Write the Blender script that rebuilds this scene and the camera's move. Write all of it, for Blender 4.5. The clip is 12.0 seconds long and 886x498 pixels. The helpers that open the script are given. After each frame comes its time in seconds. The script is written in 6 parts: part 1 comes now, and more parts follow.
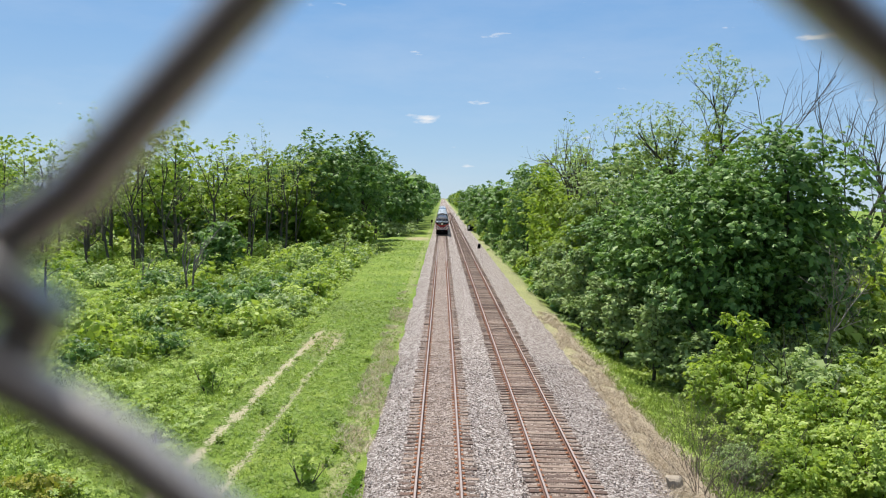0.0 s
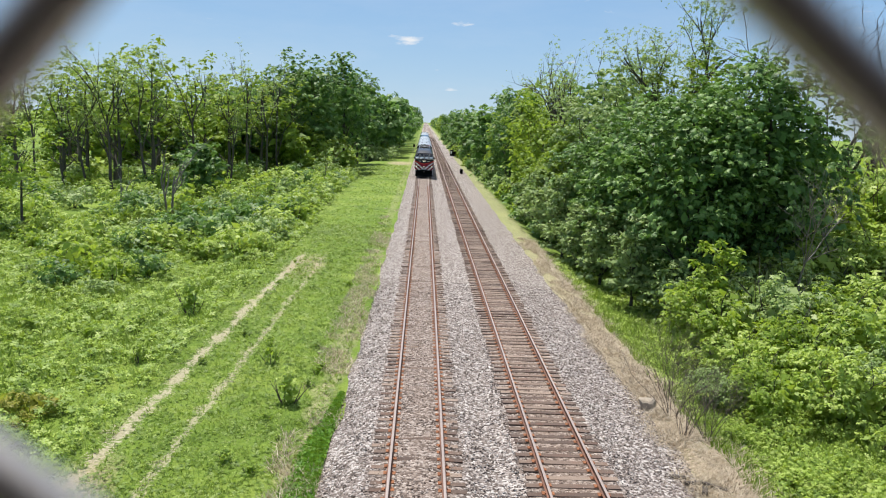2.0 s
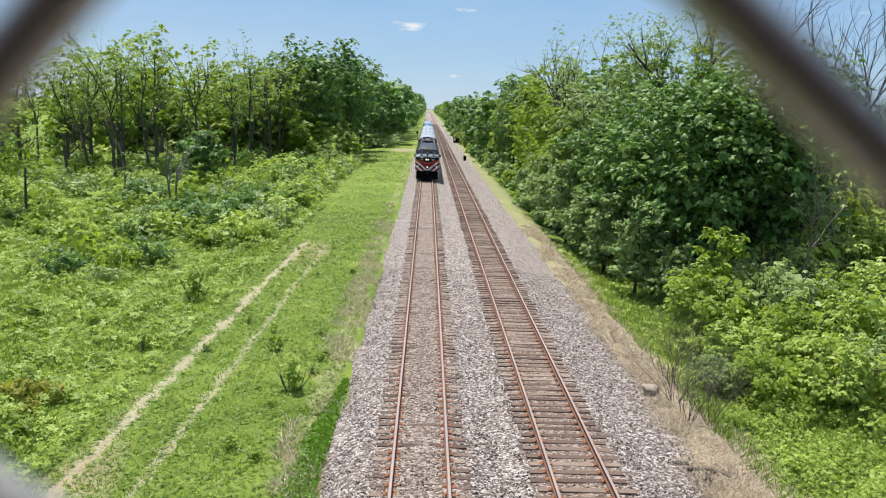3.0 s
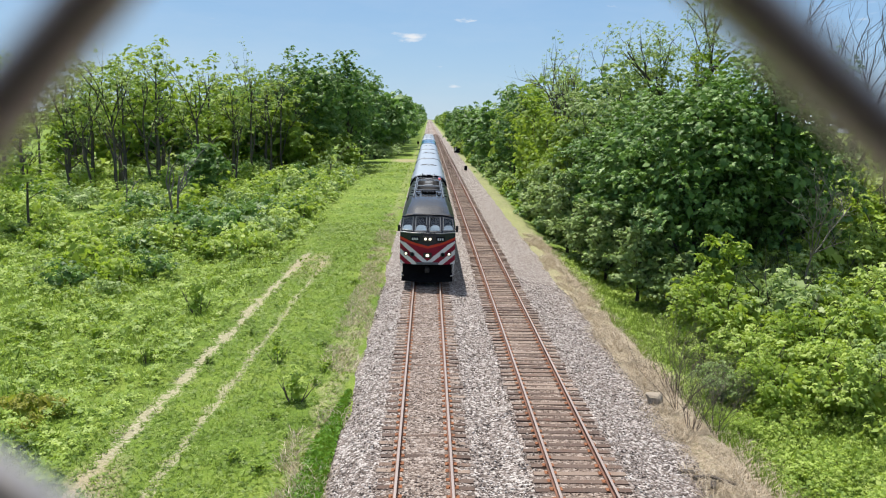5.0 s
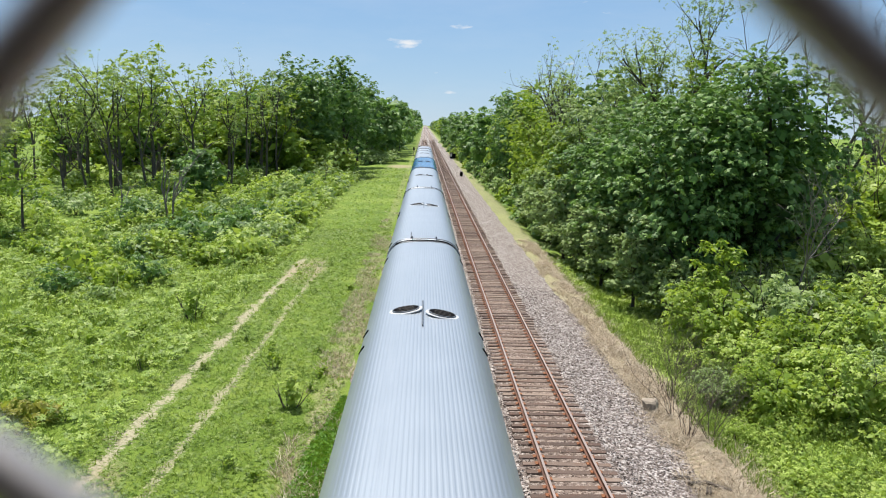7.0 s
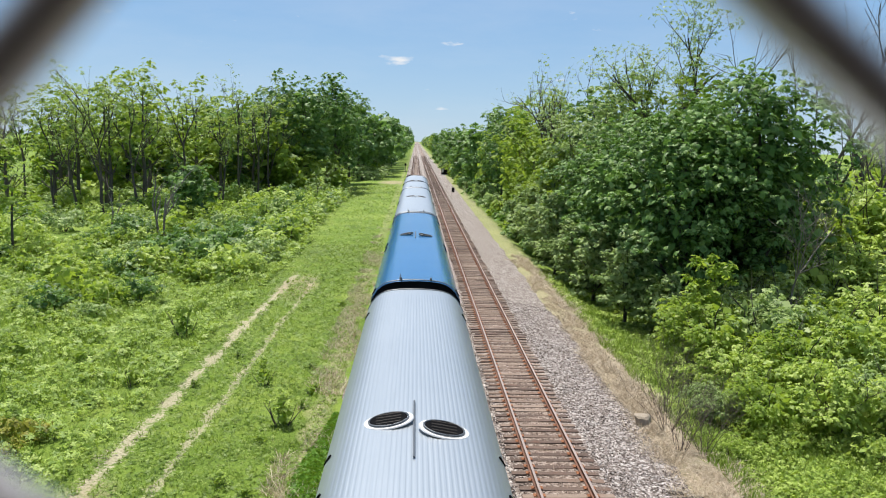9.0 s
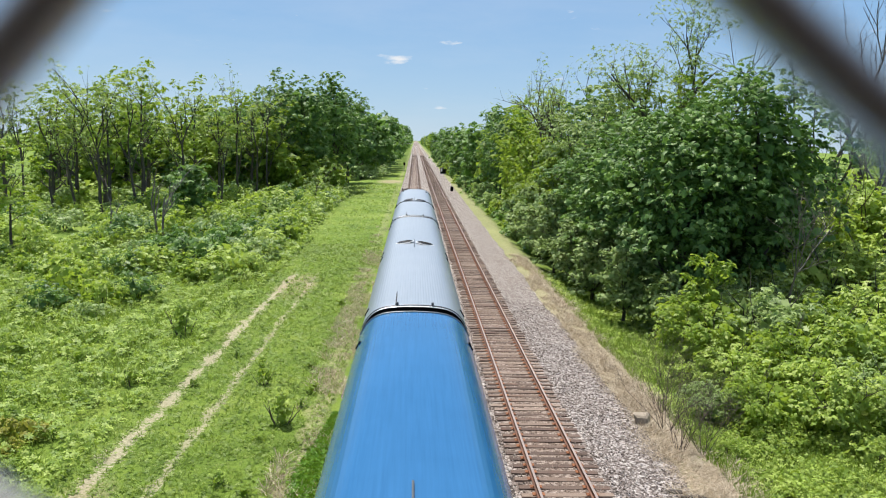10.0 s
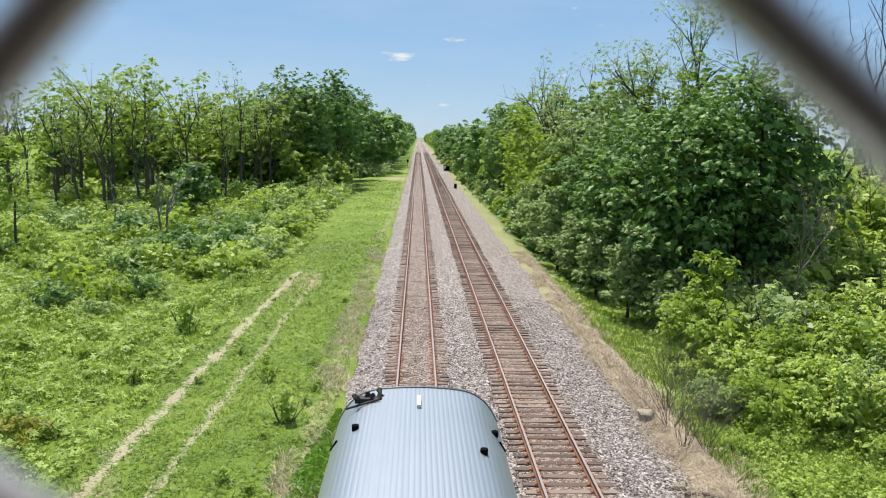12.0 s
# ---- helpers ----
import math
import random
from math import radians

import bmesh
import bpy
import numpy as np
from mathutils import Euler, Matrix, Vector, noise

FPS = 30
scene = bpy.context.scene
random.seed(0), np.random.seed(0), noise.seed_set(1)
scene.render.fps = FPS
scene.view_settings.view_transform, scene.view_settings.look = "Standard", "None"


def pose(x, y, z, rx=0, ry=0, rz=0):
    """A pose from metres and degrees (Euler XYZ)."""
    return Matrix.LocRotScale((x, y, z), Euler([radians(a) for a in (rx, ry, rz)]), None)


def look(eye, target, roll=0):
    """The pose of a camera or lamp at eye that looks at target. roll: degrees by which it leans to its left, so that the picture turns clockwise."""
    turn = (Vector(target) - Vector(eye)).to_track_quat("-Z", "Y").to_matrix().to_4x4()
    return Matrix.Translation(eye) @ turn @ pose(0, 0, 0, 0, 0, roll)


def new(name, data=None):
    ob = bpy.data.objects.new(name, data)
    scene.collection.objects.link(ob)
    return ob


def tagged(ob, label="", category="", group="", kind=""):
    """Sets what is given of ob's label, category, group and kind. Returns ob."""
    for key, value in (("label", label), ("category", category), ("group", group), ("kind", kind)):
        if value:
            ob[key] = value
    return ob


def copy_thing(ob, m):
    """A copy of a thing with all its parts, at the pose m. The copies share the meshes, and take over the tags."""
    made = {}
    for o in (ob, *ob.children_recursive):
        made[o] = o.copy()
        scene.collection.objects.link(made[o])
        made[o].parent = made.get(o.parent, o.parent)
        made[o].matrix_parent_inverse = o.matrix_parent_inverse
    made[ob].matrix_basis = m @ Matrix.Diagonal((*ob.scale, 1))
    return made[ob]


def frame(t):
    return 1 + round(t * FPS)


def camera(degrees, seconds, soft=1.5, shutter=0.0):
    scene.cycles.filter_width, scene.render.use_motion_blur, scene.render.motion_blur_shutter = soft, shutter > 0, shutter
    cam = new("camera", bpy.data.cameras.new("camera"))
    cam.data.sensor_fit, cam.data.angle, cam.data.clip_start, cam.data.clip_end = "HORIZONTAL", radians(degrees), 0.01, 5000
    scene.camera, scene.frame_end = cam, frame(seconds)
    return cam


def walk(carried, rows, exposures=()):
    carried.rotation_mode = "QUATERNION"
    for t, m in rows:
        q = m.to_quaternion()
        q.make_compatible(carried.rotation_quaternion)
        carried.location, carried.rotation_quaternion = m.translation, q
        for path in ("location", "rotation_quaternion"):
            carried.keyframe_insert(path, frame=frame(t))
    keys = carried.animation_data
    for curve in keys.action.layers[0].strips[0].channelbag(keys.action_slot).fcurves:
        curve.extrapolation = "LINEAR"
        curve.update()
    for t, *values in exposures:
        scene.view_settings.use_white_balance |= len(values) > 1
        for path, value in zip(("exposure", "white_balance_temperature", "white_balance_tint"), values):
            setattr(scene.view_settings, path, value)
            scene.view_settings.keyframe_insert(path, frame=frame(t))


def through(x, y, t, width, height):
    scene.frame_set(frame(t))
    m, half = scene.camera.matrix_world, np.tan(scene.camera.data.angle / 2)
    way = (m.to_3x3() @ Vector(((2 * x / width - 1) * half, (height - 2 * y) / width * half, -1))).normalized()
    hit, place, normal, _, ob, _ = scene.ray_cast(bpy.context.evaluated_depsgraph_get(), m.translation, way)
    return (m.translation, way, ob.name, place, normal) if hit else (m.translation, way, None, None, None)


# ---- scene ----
cam = camera(59.2, 12.0, soft=1.1)


def held(x, y, z, yaw, pitch, lean):
    return pose(x, y, z, 0, 0, yaw) @ pose(0, 0, 0, 90 + pitch) @ pose(0, 0, 0, 0, 0, lean)


# seconds, x, y, z in metres, yaw, pitch and lean in degrees: a phone held to a fence
PATH = (
    (0.0, -0.0963, -0.0021, 9.5233, -0.134, -3.889, 1.356),
    (0.5, -0.0965, 0.0000, 9.5233, -0.443, -4.926, 1.414),
    (1.0, -0.0967, 0.0021, 9.5234, -0.951, -6.277, 1.629),
    (1.5, -0.0936, 0.0023, 9.5252, -1.435, -7.832, 1.923),
    (2.0, -0.0906, 0.0026, 9.5270, -1.657, -9.334, 2.165),
    (2.5, -0.0888, 0.0025, 9.5293, -1.554, -10.340, 2.205),
    (4.5, -0.0903, 0.0021, 9.5284, -1.174, -9.767, 1.486),
    (5.0, -0.0903, 0.0020, 9.5287, -1.268, -9.574, 1.438),
    (5.5, -0.0914, 0.0029, 9.5280, -1.340, -9.548, 1.404),
    (6.0, -0.0913, 0.0029, 9.5276, -1.430, -9.572, 1.458),
    (6.5, -0.0913, 0.0029, 9.5271, -1.510, -9.453, 1.489),
    (7.0, -0.0912, 0.0029, 9.5266, -1.582, -9.140, 1.517),
    (7.5, -0.0907, 0.0024, 9.5283, -1.689, -8.684, 1.456),
    (9.5, -0.0911, 0.0036, 9.5261, -2.237, -7.933, 1.399),
    (10.0, -0.0905, 0.0036, 9.5269, -2.235, -8.031, 1.349),
    (10.5, -0.0897, 0.0012, 9.5263, -2.152, -8.109, 1.290),
    (11.0, -0.0897, 0.0025, 9.5267, -2.032, -8.177, 1.239),
    (11.5, -0.0899, 0.0025, 9.5267, -1.978, -8.224, 1.263),
    (12.0, -0.0900, 0.0024, 9.5268, -1.972, -8.247, 1.233),
)
walk(cam, [(t, held(*row)) for t, *row in PATH])
# the phone focuses on the distance; its opening is 2.4 mm wide
cam.data.dof.use_dof = True
cam.data.dof.focus_distance = 60.0
cam.data.dof.aperture_fstop = cam.data.lens / 2.4

# ---- light ----
SUN = Vector((-0.17, 0.40, 0.90)).normalized()
world = bpy.data.worlds.new("sky")
scene.world = world
world.use_nodes = True
wn = world.node_tree
wn.nodes.clear()
sky = wn.nodes.new("ShaderNodeTexSky")
sky.sky_type = "NISHITA"
sky.sun_disc = False
sky.sun_elevation = math.asin(SUN.z)
sky.sun_rotation = math.atan2(SUN.x, SUN.y)
sky.altitude = 200
sky.air_density = 1.0
sky.dust_density = 0.0
sky.ozone_density = 3.5
# clear blue paling to the horizon, with a few small fair-weather clouds
def sky_node(kind, **values):
    node = wn.nodes.new("ShaderNode" + kind)
    for key, value in values.items():
        node.inputs[key].default_value = value
    return node


co = sky_node("TexCoord")
sep = sky_node("SeparateXYZ")
wn.links.new(co.outputs["Generated"], sep.inputs[0])
grad = sky_node("ValToRGB")
for e, (p, c) in zip((grad.color_ramp.elements[0], grad.color_ramp.elements[1], grad.color_ramp.elements.new(0.25)), ((0.0, (5.0, 7.3, 9.8)), (1.0, (0.9, 2.5, 6.8)), (0.3, (1.8, 4.5, 9.0)))):
    e.position, e.color = p, (*(v / 10 for v in c), 1)
wn.links.new(sep.outputs[2], grad.inputs[0])
gain = sky_node("Mix")
gain.data_type, gain.blend_type = "RGBA", "MULTIPLY"
gain.inputs[0].default_value = 1.0
wn.links.new(grad.outputs[0], gain.inputs[6])
gain.inputs[7].default_value = (10, 10, 10, 1)
both = sky_node("Mix")
both.data_type = "RGBA"
both.inputs[0].default_value = 0.75
wn.links.new(sky.outputs[0], both.inputs[6])
wn.links.new(gain.outputs[2], both.inputs[7])
mp = sky_node("Mapping", Scale=(5.0, 5.0, 22.0))
wn.links.new(co.outputs["Generated"], mp.inputs[0])
cl = sky_node("TexNoise", Scale=2.6, Detail=6.0, Roughness=0.55)
wn.links.new(mp.outputs[0], cl.inputs["Vector"])
cr = sky_node("ValToRGB")
cr.color_ramp.elements[0].position, cr.color_ramp.elements[1].position = 0.665, 0.76
wn.links.new(cl.outputs["Fac"], cr.inputs[0])
mp2 = sky_node("Mapping", Scale=(1.2, 1.2, 5.0))
wn.links.new(co.outputs["Generated"], mp2.inputs[0])
ci = sky_node("TexNoise", Scale=2.0, Detail=8.0, Roughness=0.62)
wn.links.new(mp2.outputs[0], ci.inputs["Vector"])
cir = sky_node("ValToRGB")
cir.color_ramp.elements[0].position, cir.color_ramp.elements[1].position = 0.45, 0.85
cir.color_ramp.elements[1].color = (0.22, 0.22, 0.22, 1)
wn.links.new(ci.outputs["Fac"], cir.inputs[0])
most = sky_node("Math")
most.operation = "MAXIMUM"
wn.links.new(cr.outputs[0], most.inputs[0])
wn.links.new(cir.outputs[0], most.inputs[1])
cloudy = sky_node("Mix")
cloudy.data_type = "RGBA"
wn.links.new(most.outputs[0], cloudy.inputs[0])
wn.links.new(both.outputs[2], cloudy.inputs[6])
cloudy.inputs[7].default_value = (9.5, 9.8, 10.2, 1)
wbg = sky_node("Background", Strength=0.065)
wout = sky_node("OutputWorld")
wn.links.new(cloudy.outputs[2], wbg.inputs["Color"])
wn.links.new(wbg.outputs[0], wout.inputs[0])
sun = new("sun", bpy.data.lights.new("sun", "SUN"))
sun.data.energy = 5.0
sun.data.angle = radians(0.53)
sun.data.color = (1.0, 0.95, 0.87)
sun.matrix_world = look(SUN * 100, (0, 0, 0))
scene.view_settings.exposure = 0.46


# ---- materials ----
class Nodes:
    def __init__(self, name):
        self.m = bpy.data.materials.new(name)
        self.m.use_nodes = True
        self.t = self.m.node_tree
        self.b = self.t.nodes["Principled BSDF"]
        self.out = self.t.nodes["Material Output"]

    def n(self, kind, **values):
        node = self.t.nodes.new("ShaderNode" + kind)
        for key, value in values.items():
            node.inputs[key.replace("_", " ")].default_value = value
        return node

    def link(self, a, b):
        self.t.links.new(a, b)

    def coords(self, world_space=False, stretch=(1, 1, 1)):
        src = self.n("NewGeometry").outputs["Position"] if world_space else self.n("TexCoord").outputs["Object"]
        mp = self.n("Mapping", Scale=stretch)
        self.link(src, mp.inputs["Vector"])
        return mp.outputs[0]

    def noise(self, co, scale, detail=4.0, rough=0.6):
        nz = self.n("TexNoise", Scale=scale, Detail=detail, Roughness=rough)
        self.link(co, nz.inputs["Vector"])
        return nz.outputs["Fac"]

    def ramp(self, fac, stops):
        r = self.n("ValToRGB")
        el = r.color_ramp.elements
        while len(el) < len(stops):
            el.new(0.5)
        for e, (p, c) in zip(el, stops):
            e.position = p
            e.color = (*c, 1) if len(c) == 3 else c
        self.link(fac, r.inputs[0])
        return r.outputs["Color"]

    def math(self, op, a, b=None, c=None, clamp=False):
        m = self.n("Math")
        m.operation = op
        m.use_clamp = clamp
        for i, v in enumerate((a, b, c)):
            if v is None:
                continue
            if isinstance(v, (int, float)):
                m.inputs[i].default_value = v
            else:
                self.link(v, m.inputs[i])
        return m.outputs[0]

    def mix(self, fac, a, b, blend="MIX"):
        m = self.n("Mix")
        m.data_type = "RGBA"
        m.blend_type = blend
        for sock, v in ((m.inputs[0], fac), (m.inputs[6], a), (m.inputs[7], b)):
            if isinstance(v, (int, float)):
                sock.default_value = v
            elif isinstance(v, tuple):
                sock.default_value = (*v, 1)
            else:
                self.link(v, sock)
        return m.outputs[2]

    def bump(self, height, strength=0.5, distance=0.02):
        bp = self.n("Bump", Strength=strength, Distance=distance)
        self.link(height, bp.inputs["Height"])
        self.link(bp.outputs[0], self.b.inputs["Normal"])

    def set(self, color=None, rough=0.8, metal=0.0, spec=0.5):
        if color is not None:
            if isinstance(color, tuple):
                self.b.inputs["Base Color"].default_value = (*color, 1)
            else:
                self.link(color, self.b.inputs["Base Color"])
        self.b.inputs["Roughness"].default_value = rough
        self.b.inputs["Metallic"].default_value = metal
        self.b.inputs["Specular IOR Level"].default_value = spec
        return self


def surface(name, dark, light, scale=3.0, fine=40.0, rough=0.7, metal=0.0, bump=0.2, stretch=(1, 1, 1), spec=0.5, dist=0.01):
    """A plain material with two scales of variation."""
    s = Nodes(name)
    co = s.coords(stretch=stretch)
    a = s.noise(co, scale)
    b = s.noise(co, fine, 3)
    f = s.math("ADD", s.math("MULTIPLY", a, 0.65), s.math("MULTIPLY", b, 0.35))
    s.set(s.ramp(f, [(0.3, dark), (0.7, light)]), rough, metal, spec)
    if bump:
        s.bump(b, bump, dist)
    return s.m


def leaf_material(name, dark, mid, light, through=0.35, glow=(0.30, 0.42, 0.04)):
    """Leaves: each its own green, some light let through."""
    s = Nodes(name)
    geo = s.n("NewGeometry")
    obj = s.n("ObjectInfo")
    co = s.coords(True)
    patch = s.noise(co, 0.45, 3)
    f = s.math("ADD", s.math("MULTIPLY", geo.outputs["Random Per Island"], 0.55), s.math("MULTIPLY", patch, 0.35))
    f = s.math("ADD", f, s.math("MULTIPLY", obj.outputs["Random"], 0.16))
    col = s.ramp(f, [(0.2, dark), (0.55, mid), (0.95, light)])
    s.set(col, 0.52, 0.0, 0.28)
    tr = s.n("BsdfTranslucent")
    s.link(s.mix(0.55, col, glow), tr.inputs["Color"])
    mx = s.n("MixShader", Fac=through)
    s.link(s.b.outputs[0], mx.inputs[1])
    s.link(tr.outputs[0], mx.inputs[2])
    s.link(mx.outputs[0], s.out.inputs["Surface"])
    return s.m


M_LEAF = leaf_material("maple_leaf", (0.04, 0.095, 0.024), (0.135, 0.255, 0.06), (0.33, 0.47, 0.15), 0.30, (0.22, 0.40, 0.05))
M_LEAF_BRIGHT = leaf_material("young_leaf", (0.13, 0.225, 0.035), (0.25, 0.37, 0.05), (0.42, 0.53, 0.11), 0.5, (0.36, 0.47, 0.03))
M_LEAF_SPRING = leaf_material("spring_leaf", (0.17, 0.27, 0.055), (0.32, 0.44, 0.07), (0.52, 0.62, 0.18), 0.34, (0.37, 0.48, 0.035))
M_LEAF_DUSTY = leaf_material("willow_leaf", (0.15, 0.23, 0.08), (0.30, 0.41, 0.14), (0.48, 0.58, 0.25), 0.38, (0.28, 0.40, 0.08))
M_LEAF_DARK = leaf_material("shade_leaf", (0.05, 0.11, 0.03), (0.12, 0.225, 0.055), (0.24, 0.37, 0.11), 0.32, (0.2, 0.36, 0.05))
M_LEAF_YELLOW = leaf_material("yellow_leaf", (0.16, 0.17, 0.025), (0.32, 0.31, 0.045), (0.50, 0.45, 0.08), 0.4)
M_GRASS = leaf_material("grass_blade", (0.08, 0.14, 0.022), (0.18, 0.28, 0.045), (0.36, 0.44, 0.12), 0.4)
M_STRAW = leaf_material("dry_straw", (0.34, 0.27, 0.19), (0.52, 0.44, 0.33), (0.70, 0.62, 0.50), 0.2, (0.4, 0.32, 0.2))
M_BARK = surface("bark", (0.035, 0.03, 0.024), (0.11, 0.095, 0.075), 2.0, 18.0, 0.9, bump=0.7, stretch=(1, 1, 0.25), dist=0.03)
M_DEADWOOD = surface("bare_grey_wood", (0.09, 0.078, 0.07), (0.25, 0.22, 0.195), 2.0, 18.0, 0.9, bump=0.5, stretch=(1, 1, 0.3))
M_TWIG = surface("brown_twig", (0.06, 0.045, 0.04), (0.16, 0.12, 0.10), 2.0, 20.0, 0.9)


def rail_material():
    s = Nodes("rusty_rail")
    co = s.coords(True, (1, 0.15, 1))
    f = s.noise(co, 6.0, 5)
    rust = s.ramp(f, [(0.3, (0.07, 0.03, 0.018)), (0.7, (0.20, 0.085, 0.05))])
    s.set(rust, 0.75, 0.1)
    s.bump(s.noise(co, 60.0), 0.3, 0.004)
    return s.m


M_RAIL = rail_material()
M_RAILTOP = surface("worn_rail_head", (0.30, 0.235, 0.205), (0.44, 0.36, 0.325), 1.0, 30.0, 0.38, 0.35, 0.05, (1, 0.05, 1))
M_PLATE = surface("rusty_plate", (0.12, 0.04, 0.018), (0.30, 0.12, 0.05), 3.0, 40.0, 0.9, 0.0, 0.4)


def tie_material():
    s = Nodes("weathered_tie")
    co = s.coords(False, (0.5, 6, 6))
    rnd = s.n("ObjectInfo").outputs["Random"]
    isl = s.n("NewGeometry").outputs["Random Per Island"]
    g = s.noise(co, 6.0, 6, 0.7)
    f = s.math("ADD", s.math("MULTIPLY", g, 0.55), s.math("MULTIPLY", s.math("FRACT", s.math("ADD", rnd, isl)), 0.45))
    col = s.ramp(f, [(0.2, (0.05, 0.032, 0.026)), (0.5, (0.14, 0.098, 0.078)), (0.8, (0.29, 0.225, 0.18))])
    rust = s.noise(s.coords(True), 2.3, 4)
    col = s.mix(s.math("MULTIPLY", s.ramp(rust, [(0.5, (0, 0, 0)), (0.75, (1, 1, 1))]), 0.35), col, (0.16, 0.06, 0.03))
    s.set(col, 0.92)
    s.bump(g, 0.7, 0.02)
    return s.m


M_TIE = tie_material()


def ballast_material(stone=False):
    s = Nodes("ballast_stone" if stone else "ballast")
    co = s.coords(True)
    v = s.n("TexVoronoi", Scale=13.0, Randomness=1.0)
    s.link(co, v.inputs["Vector"])
    cell = s.n("SeparateColor")
    s.link(v.outputs["Color"], cell.inputs[0])
    one = s.n("NewGeometry").outputs["Random Per Island"] if stone else cell.outputs[0]
    col = s.ramp(one, [(0.0, (0.035, 0.028, 0.025)), (0.3, (0.135, 0.111, 0.10)), (0.6, (0.265, 0.23, 0.215)), (1.0, (0.56, 0.53, 0.51))])
    big = s.noise(co, 0.35, 4)
    col = s.mix(s.math("MULTIPLY", big, 0.35), col, (0.21, 0.155, 0.13))
    # rust and brake dust near the rails
    sep = s.n("SeparateXYZ")
    s.link(co, sep.inputs[0])
    x = sep.outputs[0]
    n2 = s.noise(co, 1.7, 4)
    for c, w, k in ((0.0, 1.4, 0.62), (4.277, 1.4, 0.9)):
        near = s.math("SUBTRACT", 1.0, s.math("DIVIDE", s.math("ABSOLUTE", s.math("SUBTRACT", x, c)), w), clamp=True)
        near = s.math("MULTIPLY", s.math("MULTIPLY", s.math("POWER", near, 0.4), s.math("ADD", n2, 0.45)), k, clamp=True)
        col = s.mix(near, col, s.mix(one, (0.07, 0.042, 0.03), (0.30, 0.225, 0.18)))
    s.set(col, 0.95)
    if not stone:
        h = s.math("SUBTRACT", 1.0, v.outputs["Distance"])
        s.bump(h, 1.0, 0.06)
    return s.m


M_BALLAST = ballast_material()
M_STONE = ballast_material(True)


def ground_material():
    s = Nodes("meadow")
    co = s.coords(True)
    sep = s.n("SeparateXYZ")
    s.link(co, sep.inputs[0])
    x, y = sep.outputs[0], sep.outputs[1]
    big, mid, fine = s.noise(co, 0.13, 4), s.noise(co, 0.9, 5), s.noise(co, 9.0, 5, 0.7)
    f = s.math("ADD", s.math("ADD", s.math("MULTIPLY", big, 0.45), s.math("MULTIPLY", mid, 0.3)), s.math("MULTIPLY", fine, 0.3))
    col = s.ramp(f, [(0.36, (0.05, 0.09, 0.014)), (0.5, (0.13, 0.205, 0.028)), (0.66, (0.23, 0.295, 0.055))])
    wob = s.math("MULTIPLY", s.math("SUBTRACT", mid, 0.5), 1.3)
    # two wheel ruts of a farm track
    ends = s.math("MULTIPLY", s.math("SUBTRACT", 60.0, y, clamp=False), 0.3, clamp=True)
    for c, lean, w, k in ((-9.95, 0.0185, 0.19, 0.85), (-7.75, 0.009, 0.11, 0.7)):
        mid_line = s.math("ADD", c, s.math("MULTIPLY", y, lean))
        d = s.math("ABSOLUTE", s.math("SUBTRACT", s.math("ADD", x, s.math("MULTIPLY", wob, 0.35)), mid_line))
        m = s.math("SUBTRACT", 1.0, s.math("DIVIDE", d, w * 1.9))
        m = s.math("ADD", m, s.math("ADD", s.math("MULTIPLY", s.math("SUBTRACT", fine, 0.5), 4.5), s.math("MULTIPLY", s.math("SUBTRACT", mid, 0.5), 4.0)))
        m = s.math("MULTIPLY", m, 1.7, clamp=True)
        m = s.math("MULTIPLY", s.math("MULTIPLY", m, ends), k)
        col = s.mix(m, col, s.ramp(fine, [(0.3, (0.27, 0.23, 0.15)), (0.7, (0.50, 0.45, 0.34))]))
    # bare patches: on the farm track and beside the crossing
    for px, py, rx, ry in ((-8.1, 53.5, 1.5, 5.0), (-5.5, 186.0, 3.5, 9.0), (-9.3, 19.0, 1.2, 3.5)):
        d = s.math("ADD", s.math("POWER", s.math("DIVIDE", s.math("SUBTRACT", x, px), rx), 2), s.math("POWER", s.math("DIVIDE", s.math("SUBTRACT", y, py), ry), 2))
        m = s.math("SUBTRACT", 1.15, s.math("ADD", d, wob), clamp=True)
        m = s.math("MULTIPLY", m, s.math("ADD", s.math("MULTIPLY", fine, 3.0), -0.75, clamp=True))
        col = s.mix(m, col, (0.36, 0.30, 0.20))
    # dead straw beside the ballast
    for c, w in ((9.25, 1.75), (-3.5, 0.55)):
        d = s.math("ABSOLUTE", s.math("SUBTRACT", s.math("ADD", x, s.math("MULTIPLY", wob, 1.0)), c))
        m = s.math("MULTIPLY", s.math("SUBTRACT", 1.0, s.math("DIVIDE", d, w), clamp=True), 1.8, clamp=True)
        m = s.math("MULTIPLY", m, s.math("ADD", s.math("MULTIPLY", fine, 1.6), 0.1 if c > 0 else -0.35, clamp=True))
        m = s.math("MULTIPLY", m, s.math("SUBTRACT", 1.0, s.math("MULTIPLY", s.math("MULTIPLY", s.math("SUBTRACT", y, 30.0), 0.02, clamp=True), 0.55)))
        col = s.mix(m, col, s.ramp(fine, [(0.3, (0.30, 0.235, 0.165)), (0.7, (0.54, 0.45, 0.345))]))
    s.set(col, 0.95, 0, 0.2)
    s.bump(s.math("ADD", fine, s.math("MULTIPLY", mid, 2.0)), 0.8, 0.12)
    return s.m


